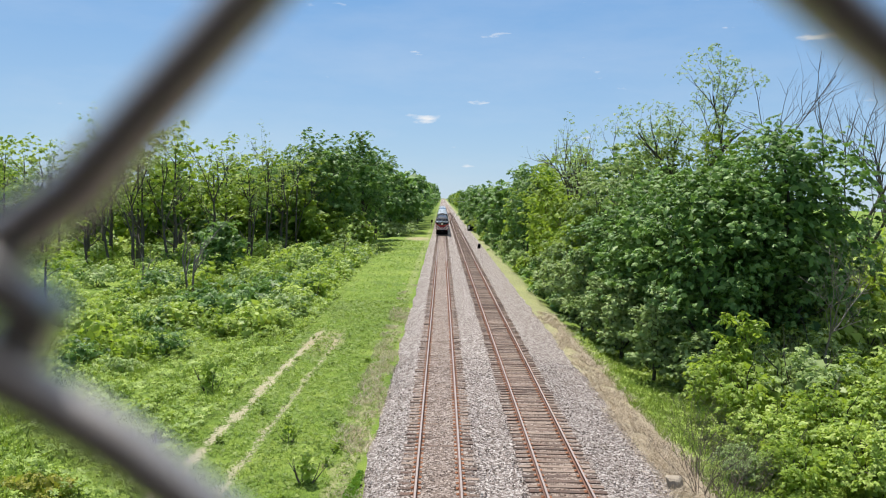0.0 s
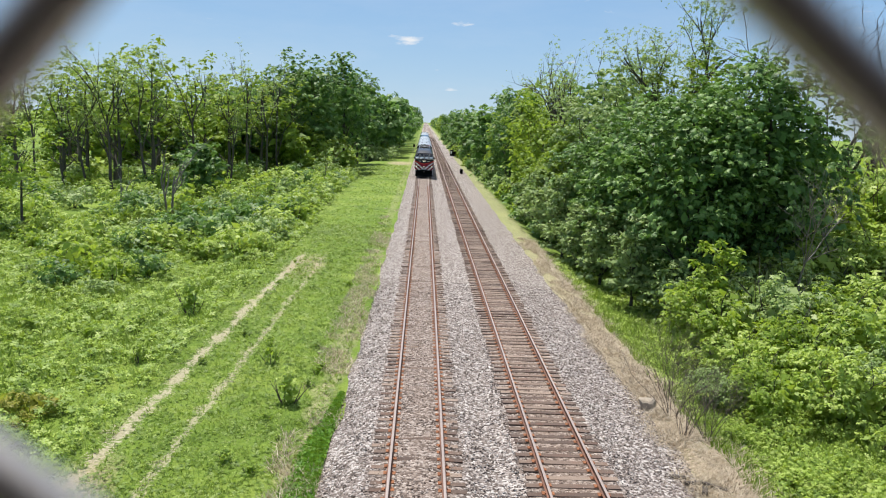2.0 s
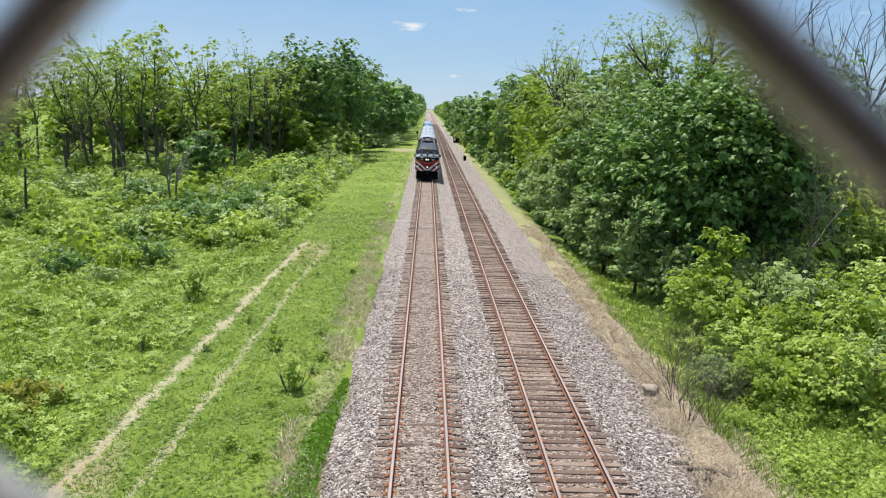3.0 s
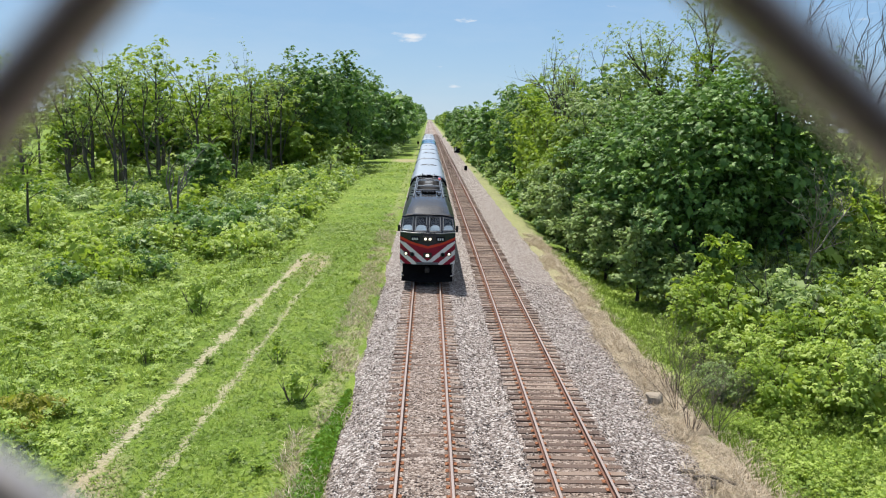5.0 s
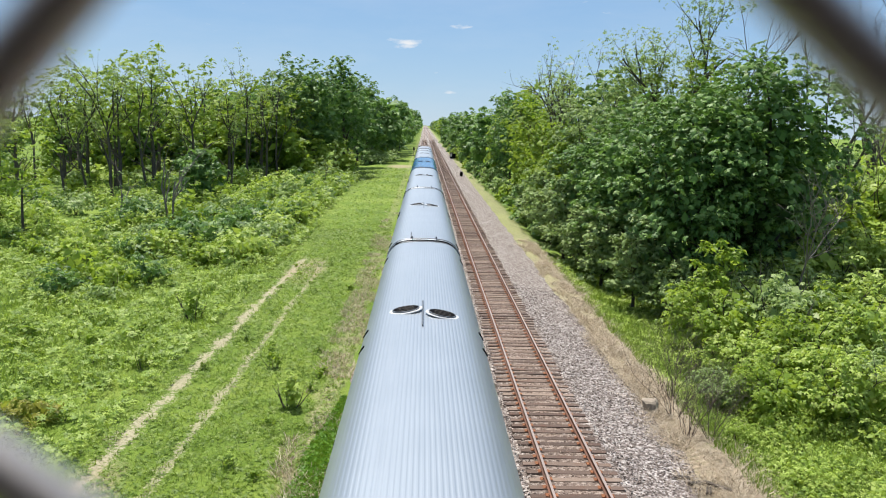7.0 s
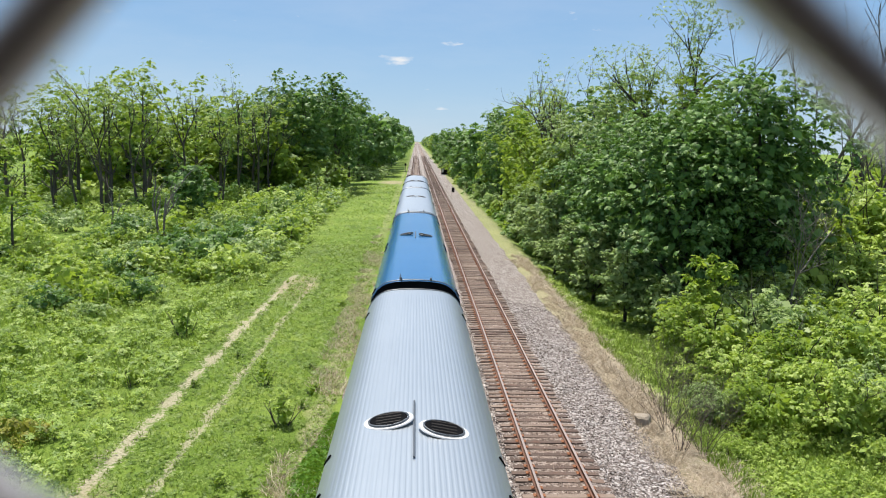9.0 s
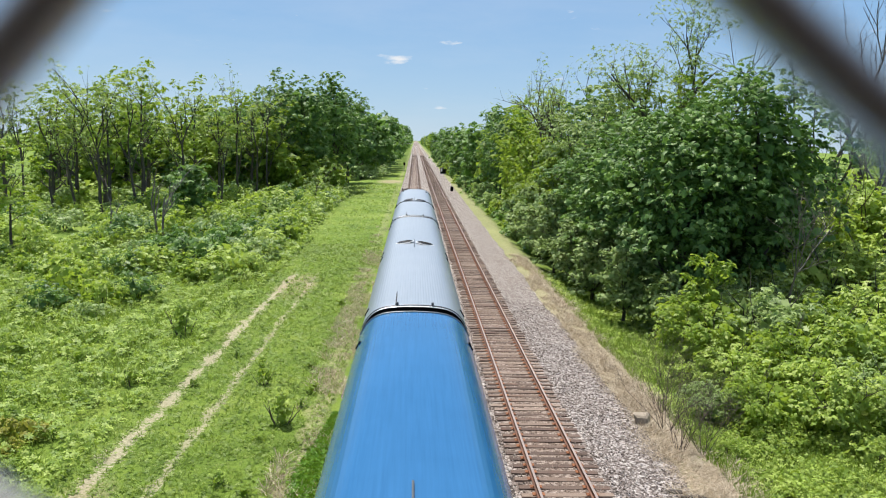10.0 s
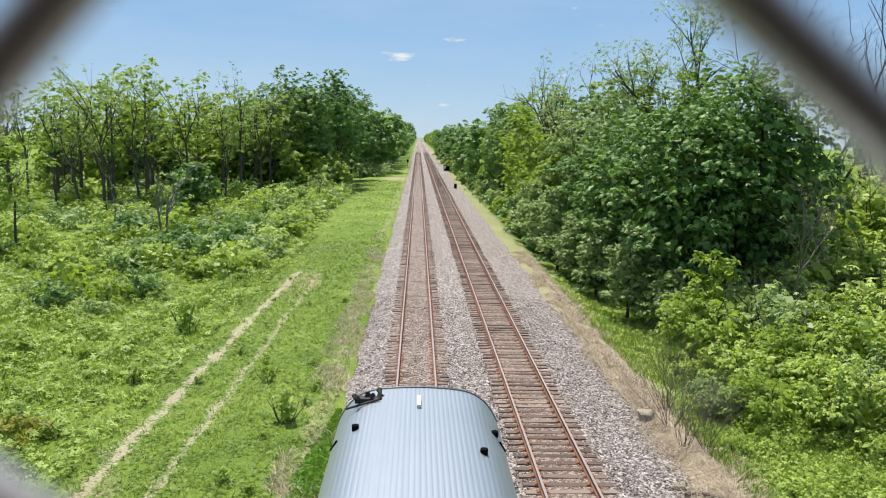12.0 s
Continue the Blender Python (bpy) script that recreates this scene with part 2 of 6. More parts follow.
M_GROUND = ground_material()
M_GALV = surface("galvanised_wire", (0.40, 0.375, 0.37), (0.56, 0.535, 0.53), 60.0, 900.0, 0.42, 0.92, 0.1, dist=0.0005)
M_CONCRETE = surface("concrete", (0.28, 0.27, 0.25), (0.42, 0.40, 0.37), 1.0, 30.0, 0.9, bump=0.3)
# near-black for unseen bridge parts, so little light bounces onto the fence
M_UNSEEN_DARK = surface("unseen_bounce_cut", (0.018, 0.013, 0.011), (0.035, 0.026, 0.022), 1.0, 20.0, 0.8, bump=0.2)


# ---- building helpers ----
def mesh_of(name, verts, faces, mats, smooth=False, index=None):
    me = bpy.data.meshes.new(name)
    me.from_pydata([tuple(v) for v in verts], [], [tuple(f) for f in faces])
    for m in mats if isinstance(mats, (list, tuple)) else (mats,):
        me.materials.append(m)
    if index is not None:
        me.polygons.foreach_set("material_index", np.asarray(index, np.int32))
    if smooth:
        me.polygons.foreach_set("use_smooth", np.ones(len(me.polygons), bool))
    me.update()
    return me


def quads_mesh(name, verts, mat):
    """Many separate four-cornered faces: verts is (n, 4, 3)."""
    n = len(verts)
    me = bpy.data.meshes.new(name)
    me.vertices.add(n * 4)
    me.vertices.foreach_set("co", np.ascontiguousarray(verts, np.float32).ravel())
    me.loops.add(n * 4)
    me.loops.foreach_set("vertex_index", np.arange(n * 4, dtype=np.int32))
    me.polygons.add(n)
    me.polygons.foreach_set("loop_start", np.arange(0, n * 4, 4, dtype=np.int32))
    me.materials.append(mat)
    me.update(calc_edges=True)
    return me


def put(name, me, parent=None, label=""):
    ob = new(name, me)
    if parent is not None:
        ob.parent = parent
    if label:
        ob["label"] = label
    return ob


def part(name, bm, material, parent, label="", smooth=False):
    me = bpy.data.meshes.new(name)
    bm.to_mesh(me)
    bm.free()
    for m in material if isinstance(material, (list, tuple)) else (material,):
        me.materials.append(m)
    if smooth:
        me.polygons.foreach_set("use_smooth", np.ones(len(me.polygons), bool))
    return put(name, me, parent, label)


def box(bm, cx, cy, cz, sx, sy, sz, bevel=0.0, m=None, mat=0):
    r = bmesh.ops.create_cube(bm, size=1.0, matrix=(m or Matrix()) @ Matrix.Translation((cx, cy, cz)) @ Matrix.Diagonal((sx, sy, sz, 1)))
    fs = {f for v in r["verts"] for f in v.link_faces}
    if bevel:
        es = list({e for f in fs for e in f.edges})
        fs |= set(bmesh.ops.bevel(bm, geom=es, offset=bevel, segments=2, affect="EDGES", profile=0.5)["faces"])
    for f in fs:
        if f.is_valid:
            f.material_index = mat
    return bm


def rod(bm, a, b, r, r2=None, sides=12, mat=0):
    a, b = Vector(a), Vector(b)
    d = b - a
    m = Matrix.Translation((a + b) / 2) @ d.to_track_quat("Z", "Y").to_matrix().to_4x4()
    q = bmesh.ops.create_cone(bm, cap_ends=True, segments=sides, radius1=r, radius2=r if r2 is None else r2, depth=d.length, matrix=m)
    for f in {f for v in q["verts"] for f in v.link_faces}:
        f.material_index = mat
    return bm


def tube(points, radii, sides=6):
    """Verts and faces of a bent tapering tube."""
    p = np.asarray(points, float)
    t = np.gradient(p, axis=0)
    t /= np.linalg.norm(t, axis=1)[:, None] + 1e-9
    ref = np.array([0.31, 0.95, 0.05]) if abs(t[0][1]) < 0.9 else np.array([1.0, 0.1, 0.0])
    u = np.cross(t, ref)
    u /= np.linalg.norm(u, axis=1)[:, None] + 1e-9
    w = np.cross(t, u)
    a = np.arange(sides) * 2 * math.pi / sides
    r = np.asarray(radii, float)[:, None, None]
    v = p[:, None] + r * (np.cos(a)[None, :, None] * u[:, None] + np.sin(a)[None, :, None] * w[:, None])
    f = []
    for i in range(len(p) - 1):
        for k in range(sides):
            k2 = (k + 1) % sides
            f.append((i * sides + k, i * sides + k2, (i + 1) * sides + k2, (i + 1) * sides + k))
    return v.reshape(-1, 3), f


def join_tubes(tubes):
    vs, fs, base = [], [], 0
    for v, f in tubes:
        vs.append(v)
        fs += [tuple(i + base for i in q) for q in f]
        base += len(v)
    return np.concatenate(vs), fs


def sweep(profile, ys, closed=True):
    """A section in x and z drawn along y."""
    n = len(profile)
    v = [(x, y, z) for y in ys for x, z in profile]
    f = []
    for j in range(len(ys) - 1):
        for i in range(n if closed else n - 1):
            i2 = (i + 1) % n
            f.append((j * n + i, j * n + i2, (j + 1) * n + i2, (j + 1) * n + i))
    return v, f


# ---- ground ----
def ground_z(x, y):
    z = -0.78
    if x < -10.5:
        z -= 0.35 * min(1.0, (-10.5 - x) / 4.0)
    if x > 9.2:
        z -= 1.1 * min(1.0, (x - 9.2) / 3.5)
    bump = noise.noise((x * 0.13, y * 0.13, 3.1)) * 0.16 + noise.noise((x * 0.6, y * 0.6, 7.7)) * 0.05
    if -3.6 < x < 8.9:
        bump *= 0.3
    return z + bump


def build_ground():
    xs = np.unique(np.concatenate([np.arange(-45, 45, 0.75), np.linspace(45, 900, 24), np.linspace(-900, -45, 24)]))
    ys = np.unique(np.concatenate([np.arange(6, 90, 0.75), np.arange(90, 260, 4), np.linspace(260, 3500, 30), np.linspace(-400, 6, 14)]))
    v = [(x, y, ground_z(x, y)) for y in ys for x in xs]
    n = len(xs)
    f = [(j * n + i, j * n + i + 1, (j + 1) * n + i + 1, (j + 1) * n + i) for j in range(len(ys) - 1) for i in range(n - 1)]
    ob = new("ground", mesh_of("ground", v, f, M_GROUND, True))
    tagged(ob, "grassy railway land with a rutted farm track", "ground", kind="structure")


build_ground()

TRACKS = (0.0, 4.277)
PITCH = 0.495


def build_ballast():
    prof = [(-3.1, -0.95), (-2.75, -0.78), (-2.3, -0.55), (-1.75, -0.30), (-1.45, -0.235), (-1.0, -0.21), (-0.6, -0.188), (0, -0.184), (0.6, -0.188), (1.0, -0.21), (1.45, -0.235), (1.8, -0.33), (2.15, -0.38), (2.5, -0.33),
            (2.85, -0.245), (3.4, -0.222), (3.9, -0.215), (4.65, -0.215), (5.15, -0.222), (5.75, -0.24), (6.2, -0.34), (6.9, -0.55), (7.7, -0.68), (8.4, -0.77), (8.9, -0.98)]
    ys = np.concatenate([np.arange(-40, 12, 4), np.arange(12, 60, 0.35), np.arange(60, 140, 2.0), np.linspace(140, 3000, 40)])
    v = []
    for y in ys:
        for i, (x, z) in enumerate(prof):
            k = 1.0 if 12 < y < 60 else 0.2
            edge = noise.noise((x * 0.2, y * 0.35, 2.0)) * 0.25 if i < 2 or i > len(prof) - 3 else 0.0
            v.append((x + edge, y, z + noise.noise((x * 2.1, y * 2.1, 0.4)) * 0.03 * k))
    n = len(prof)
    f = [(j * n + i, j * n + i + 1, (j + 1) * n + i + 1, (j + 1) * n + i) for j in range(len(ys) - 1) for i in range(n - 1)]
    ob = new("ballast_bed", mesh_of("ballast_bed", v, f, M_BALLAST, True))
    tagged(ob, "bed of pale crushed stone under two railway tracks", "ballast", kind="structure")


build_ballast()


def rail_mesh():
    prof = [(-0.07, -0.172), (0.07, -0.172), (0.07, -0.16), (0.012, -0.14), (0.010, -0.05), (0.0385, -0.04), (0.0385, -0.008), (0.03, 0.0), (-0.03, 0.0), (-0.0385, -0.008), (-0.0385, -0.04), (-0.010, -0.05), (-0.012, -0.14), (-0.07, -0.16)]
    ys = np.concatenate([np.arange(-40, 160, 11.9), [200, 300, 500, 900, 1500, 2600]])
    v, f = sweep(prof, ys)
    idx = [1 if i % len(prof) in (6, 7, 8) else 0 for i in range(len(f))]
    return mesh_of("rail", v, f, [M_RAIL, M_RAILTOP], False, idx)


RAIL = rail_mesh()


def tie_mesh():
    bm = bmesh.new()
    box(bm, 0, 0, -0.09, 2.6, 0.225, 0.18, 0.012)
    me = bpy.data.meshes.new("sleeper")
    bm.to_mesh(me)
    bm.free()
    me.materials.append(M_TIE)
    return me


TIE = tie_mesh()


def build_track(x, seed, label):
    rng = random.Random(seed)
    tr = tagged(new("railway_track"), label, "track", "parallel tracks")
    tr.location = (x, 0, 0)
    for side in (-0.7535, 0.7535):
        put("rail", RAIL, tr).location = (side, 0, 0)
    pv, pf = [], []
    cube = [(-1, -1, -1), (1, -1, -1), (1, 1, -1), (-1, 1, -1), (-1, -1, 1), (1, -1, 1), (1, 1, 1), (-1, 1, 1)]
    cf = [(0, 3, 2, 1), (4, 5, 6, 7), (0, 1, 5, 4), (1, 2, 6, 5), (2, 3, 7, 6), (3, 0, 4, 7)]

    def block(vs, fs, cx, cy, cz, sx, sy, sz, turn=0.0):
        b = len(vs)
        c, s = math.cos(turn), math.sin(turn)
        for p in cube:
            px, py = p[0] * sx, p[1] * sy
            vs.append((cx + c * px - s * py, cy + s * px + c * py, cz + p[2] * sz))
        fs += [tuple(i + b for i in q) for q in cf]

    far_v, far_f = [], []
    for i in range(900):
        y = 8.0 + i * PITCH + rng.uniform(-0.035, 0.035)
        shift, turn, drop = rng.gauss(0, 0.05), rng.gauss(0, 0.011), rng.uniform(0, 0.022)
        if i < 290:
            ob = put("sleeper", TIE, tr)
            ob.matrix_basis = pose(shift, y, -0.182 - drop, 0, rng.uniform(-0.3, 0.3), math.degrees(turn))
        else:
            block(far_v, far_f, shift, y, -0.182 - 0.09, 1.3, 0.112, 0.09, turn)
        if i < 220:
            for side in (-0.7535, 0.7535):
                block(pv, pf, side, y, -0.176, 0.17, 0.09, 0.009)
                for a in (-1, 1):
                    block(pv, pf, side + a * 0.085, y + a * 0.05, -0.155, 0.014, 0.012, 0.02)
    tagged(put("rail_fastening", mesh_of("rail_fastening", pv, pf, M_PLATE), tr, "rusty orange tie plates and spikes"), kind="stuff")
    tagged(put("far_sleeper", mesh_of("far_sleeper", far_v, far_f, M_TIE), tr), kind="stuff")
    return tr


build_track(TRACKS[0], 11, "straight railway track with rusty rails and stone-filled sleepers")
build_track(TRACKS[1], 12, "straight railway track with exposed weathered wooden sleepers")


def build_stones():
    """Loose stones lying on the ballast, the nearest stretch only."""
    rng = np.random.default_rng(77)
    n = 26000
    x = rng.uniform(-2.75, 8.5, n)
    y = 13.5 + 34 * rng.random(n) ** 1.7
    prof_x = np.array([-2.75, -2.3, -1.75, -1.45, -0.6, 0.6, 1.45, 1.8, 2.15, 2.5, 2.85, 5.75, 6.2, 6.9, 7.7, 8.5])
    prof_z = np.array([-0.78, -0.55, -0.30, -0.235, -0.195, -0.195, -0.235, -0.33, -0.38, -0.33, -0.23, -0.23, -0.34, -0.55, -0.68, -0.78])
    keep = np.ones(n, bool)
    for c in (-0.7535, 0.7535, 3.5235, 5.0305):
        keep &= np.abs(x - c) > 0.12
    keep &= ~((np.abs(x - 4.277) < 1.3) & (rng.random(n) < 0.45))
    x, y = x[keep], y[keep]
    n = len(x)
    z = np.interp(x, prof_x, prof_z)
    s = rng.uniform(0.018, 0.045, n)
    octa = np.array([(1, 0, 0), (0, 1, 0), (-1, 0, 0), (0, -1, 0), (0, 0, 1), (0, 0, -1)], float)
    v = octa[None] * rng.uniform(0.65, 1.35, (n, 6, 1))
    a = rng.uniform(0, 6.3, n)
    c, sn = np.cos(a)[:, None], np.sin(a)[:, None]
    vx, vy, vz = v[..., 0] + 0.3 * v[..., 2], v[..., 1], v[..., 2] * 0.85 + 0.25 * v[..., 0]
    v = np.stack([c * vx - sn * vy, sn * vx + c * vy, vz], 2) * s[:, None, None] + np.stack([x, y, z + s * 0.3], 1)[:, None]
    f = [(0, 1, 4), (1, 2, 4), (2, 3, 4), (3, 0, 4), (1, 0, 5), (2, 1, 5), (3, 2, 5), (0, 3, 5)]
    faces = (np.array(f)[None] + (np.arange(n) * 6)[:, None, None]).reshape(-1, 3)
    me = bpy.data.meshes.new("loose_stone")
    me.vertices.add(n * 6)
    me.vertices.foreach_set("co", v.astype(np.float32).ravel())
    me.loops.add(len(faces) * 3)
    me.loops.foreach_set("vertex_index", faces.astype(np.int32).ravel())
    me.polygons.add(len(faces))
    me.polygons.foreach_set("loop_start", np.arange(0, len(faces) * 3, 3, dtype=np.int32))
    me.materials.append(M_STONE)
    me.update(calc_edges=True)
    tagged(new("loose_stone", me), "loose pale crushed stones on the ballast", "gravel", kind="stuff")


build_stones()


# ---- bridge and its fence ----
SIDE = 0.0481  # one side of a mesh opening
FENCE = Matrix.Translation((-0.1245, 0.0457, 9.5156))
RISE, FALL_LEFT, FALL_RIGHT = (radians(a) for a in (50.5, -39.5, -40.7))


def on_mesh(u, v):
    """A place on the slightly stretched mesh: u up one row of wire, v down the other."""
    fall = FALL_LEFT + (FALL_RIGHT - FALL_LEFT) * max(0.0, min(1.0, u))
    down = SIDE * v + 0.016 * max(0.0, min(1.0, v))  # pulled wide beside the opening
    return (SIDE * u * math.cos(RISE) + down * math.cos(fall), SIDE * u * math.sin(RISE) + down * math.sin(fall))


def build_fence():
    fence = tagged(new("chain_link_fence"), "galvanised steel chain-link fence on a bridge parapet", "fence")
    wr = 0.0018
    for i in range(-16, 18):
        near = -3 <= i <= 3
        pts = []
        for n in range(-20, 22):
            left = (n - i) % 2 == 0
            out = -1 if left else 1
            d = 1 if left else -1
            # each bend hooks round the neighbour's, half behind and half before
            for s, hook in ((-0.2, 0.5), (-0.11, 1.5), (-0.05, 2.0), (0.0, 2.15), (0.05, 2.0), (0.11, 1.5), (0.2, 0.5)):
                a = (i if left else i + 1) - out * abs(s)
                b = n + s
                x, z = on_mesh((a + b) / 2, (a - b) / 2)
                pts.append((x + out * wr * hook, d * wr * 0.5 * max(-1.0, min(1.0, s / 0.05)), z))
        v, f = tube(pts, [wr] * len(pts), 12 if near else 4)
        put("wire", mesh_of("wire", v, f, M_GALV, True), fence)
    for x in (-0.62, 0.66):
        bm = bmesh.new()
        rod(bm, (x, 0.03, -1.3), (x, 0.03, 0.88), 0.03, sides=16)
        part("post", bm, M_GALV, fence, "", True)
    bm = bmesh.new()
    rod(bm, (-0.72, 0.03, 0.86), (0.75, 0.03, 0.86), 0.021, sides=12)
    part("top_rail", bm, M_GALV, fence, "", True)
    fence.matrix_basis = FENCE


def build_bridge():
    # deck and parapet stay out of view; their dark colour shades the wires
    bm = bmesh.new()
    box(bm, 0, -5.2, 7.0, 60, 10.7, 0.7)
    tagged(part("bridge_deck", bm, M_UNSEEN_DARK, None), "unseen road bridge deck over the railway, darkened to cut bounce light", "bridge", kind="structure")
    bm = bmesh.new()
    box(bm, 0, 0.06, 7.78, 60, 0.3, 0.86, 0.02)
    tagged(part("bridge_parapet", bm, M_UNSEEN_DARK, None), "unseen parapet carrying the fence, darkened to cut bounce light", "parapet", kind="structure")
    # unseen wall, added to keep sky light from behind off the wires
    bm = bmesh.new()
    box(bm, 0, -0.62, 9.3, 24, 0.12, 3.6, 0.01)
    for k in range(13):
        box(bm, -12 + 2 * k, -0.52, 9.3, 0.14, 0.1, 3.5)
    tagged(part("bridge_girder", bm, M_UNSEEN_DARK, None), "unseen dark wall added behind the camera to block light", "girder", kind="structure")
    for x in (-16, 16):
        bm = bmesh.new()
        box(bm, x, -5.2, 2.8, 1.2, 9.5, 7.7)
        tagged(part("bridge_pier", bm, M_CONCRETE, None), "concrete bridge pier beside the tracks", "pier", kind="structure")


build_fence()
build_bridge()


# ---- plants ----
def leaf_faces(rng, centres, outward, size, flat=0.5, slim=0.62):
    """One four-cornered leaf or spray at each centre, turned partly outward and up."""
    n = len(centres)
    nrm = outward * (1 - flat) + rng.normal(0, 0.55, (n, 3)) + np.array([0, 0, flat])
    nrm /= np.linalg.norm(nrm, axis=1)[:, None] + 1e-9
    u = np.cross(nrm, rng.normal(0, 1, (n, 3)))
    u /= np.linalg.norm(u, axis=1)[:, None] + 1e-9
    w = np.cross(nrm, u)
    s = (size * rng.uniform(0.6, 1.35, n))[:, None]
    droop = nrm * s * 0.28
    return np.stack([centres + u * s - droop, centres + w * s * slim, centres - u * s - droop * 0.6, centres - w * s * slim], 1)


def spray_mesh(name, rng, centres, outward, size, mat, k=5, droop=0.5, slim=0.3, up=0.6, inner=None):
    """At each centre a spray of k drooping leaves that meet there; inner: coarser single leaves behind them."""
    n = len(centres)
    axis = outward * (1 - up) + np.array([0, 0, up]) + rng.normal(0, 0.3, (n, 3))
    axis /= np.linalg.norm(axis, axis=1)[:, None] + 1e-9
    u = np.cross(axis, rng.normal(0, 1, (n, 3)))
    u /= np.linalg.norm(u, axis=1)[:, None] + 1e-9
    w = np.cross(axis, u)
    a = np.arange(k)[None] * 2 * math.pi / k + rng.uniform(0, 6.3, (n, 1)) + rng.normal(0, 0.25, (n, k))
    way = np.cos(a)[..., None] * u[:, None] + np.sin(a)[..., None] * w[:, None]
    side = np.cross(np.broadcast_to(axis[:, None], way.shape), way)
    long = (size * rng.uniform(0.65, 1.3, (n, 1)) * rng.uniform(0.75, 1.15, (n, k)))[..., None]
    drop = droop * rng.uniform(0.4, 1.3, (n, k))[..., None]
    c = np.asarray(centres)[:, None]
    tip = c + long * (way - axis[:, None] * drop)
    mid = c + long * (way * 0.55 - axis[:, None] * drop * 0.3)
    leaf = np.stack([mid + side * long * slim, tip, mid - side * long * slim], 2).reshape(n, 3 * k, 3)
    verts = np.concatenate([c, leaf], 1)
    base = (np.arange(n) * (3 * k + 1))[:, None]
    j = np.arange(k)[None] * 3
    faces = np.stack([np.broadcast_to(base, (n, k)), base + j + 1, base + j + 2, base + j + 3], 2).reshape(-1)
    verts = verts.reshape(-1, 3)
    if inner is not None and len(inner):
        faces = np.concatenate([faces, len(verts) + np.arange(len(inner) * 4)])
        verts = np.concatenate([verts, inner.reshape(-1, 3)])
    me = bpy.data.meshes.new(name)
    me.vertices.add(len(verts))
    me.vertices.foreach_set("co", np.ascontiguousarray(verts, np.float32).ravel())
    me.loops.add(len(faces))
    me.loops.foreach_set("vertex_index", faces.astype(np.int32))
    me.polygons.add(len(faces) // 4)
    me.polygons.foreach_set("loop_start", np.arange(0, len(faces), 4, dtype=np.int32))
    me.materials.append(mat)
    me.update(calc_edges=True)
    return me


def limbs(rng, start, way, length, radius, depth, tubes, tips, spread=0.6, bend=0.25, up=0.25, sides=6, fork=(2, 4)):
    n = 5
    pts, p, d = [np.array(start, float)], np.array(start, float), np.array(way, float)
    for i in range(n):
        d = d + rng.normal(0, bend * 0.4, 3) + np.array([0, 0, up * 0.15])
        d /= np.linalg.norm(d)
        p = p + d * length / n
        pts.append(p)
    end = 0.55 if depth else 0.15
    tubes.append(tube(pts, [radius * (1 - (1 - end) * i / n) for i in range(n + 1)], sides))
    if depth == 0:
        tips.append((pts[-1], d))
        return
    tips.append((pts[-2], d))
    for k in range(rng.integers(*fork) + (1 if depth > 1 else 0)):
        i = rng.integers(2, n + 1)
        side = rng.normal(0, 1, 3)
        side -= d * (side @ d)
        side /= np.linalg.norm(side) + 1e-9
        w = d * (1 - spread * 0.5) + side * spread + np.array([0, 0, up * 0.3])
        limbs(rng, pts[i], w / np.linalg.norm(w), length * rng.uniform(0.5, 0.78), radius * end * rng.uniform(0.75, 1.05), depth - 1, tubes, tips, spread, bend, up, max(3, sides - 1), fork)


def shell(rng, count, centre, radii, rough=0.22, low=-0.6):
    """Points in the outer part of a lumpy ellipsoid, and the way out of it."""
    d = rng.normal(0, 1, (count, 3))
    d /= np.linalg.norm(d, axis=1)[:, None]
    d[:, 2] = np.where(d[:, 2] < low, -d[:, 2] * 0.5, d[:, 2])
    r = 1 - np.abs(rng.normal(0, rough, count))
    return np.asarray(centre) + d * r[:, None] * np.asarray(radii), d


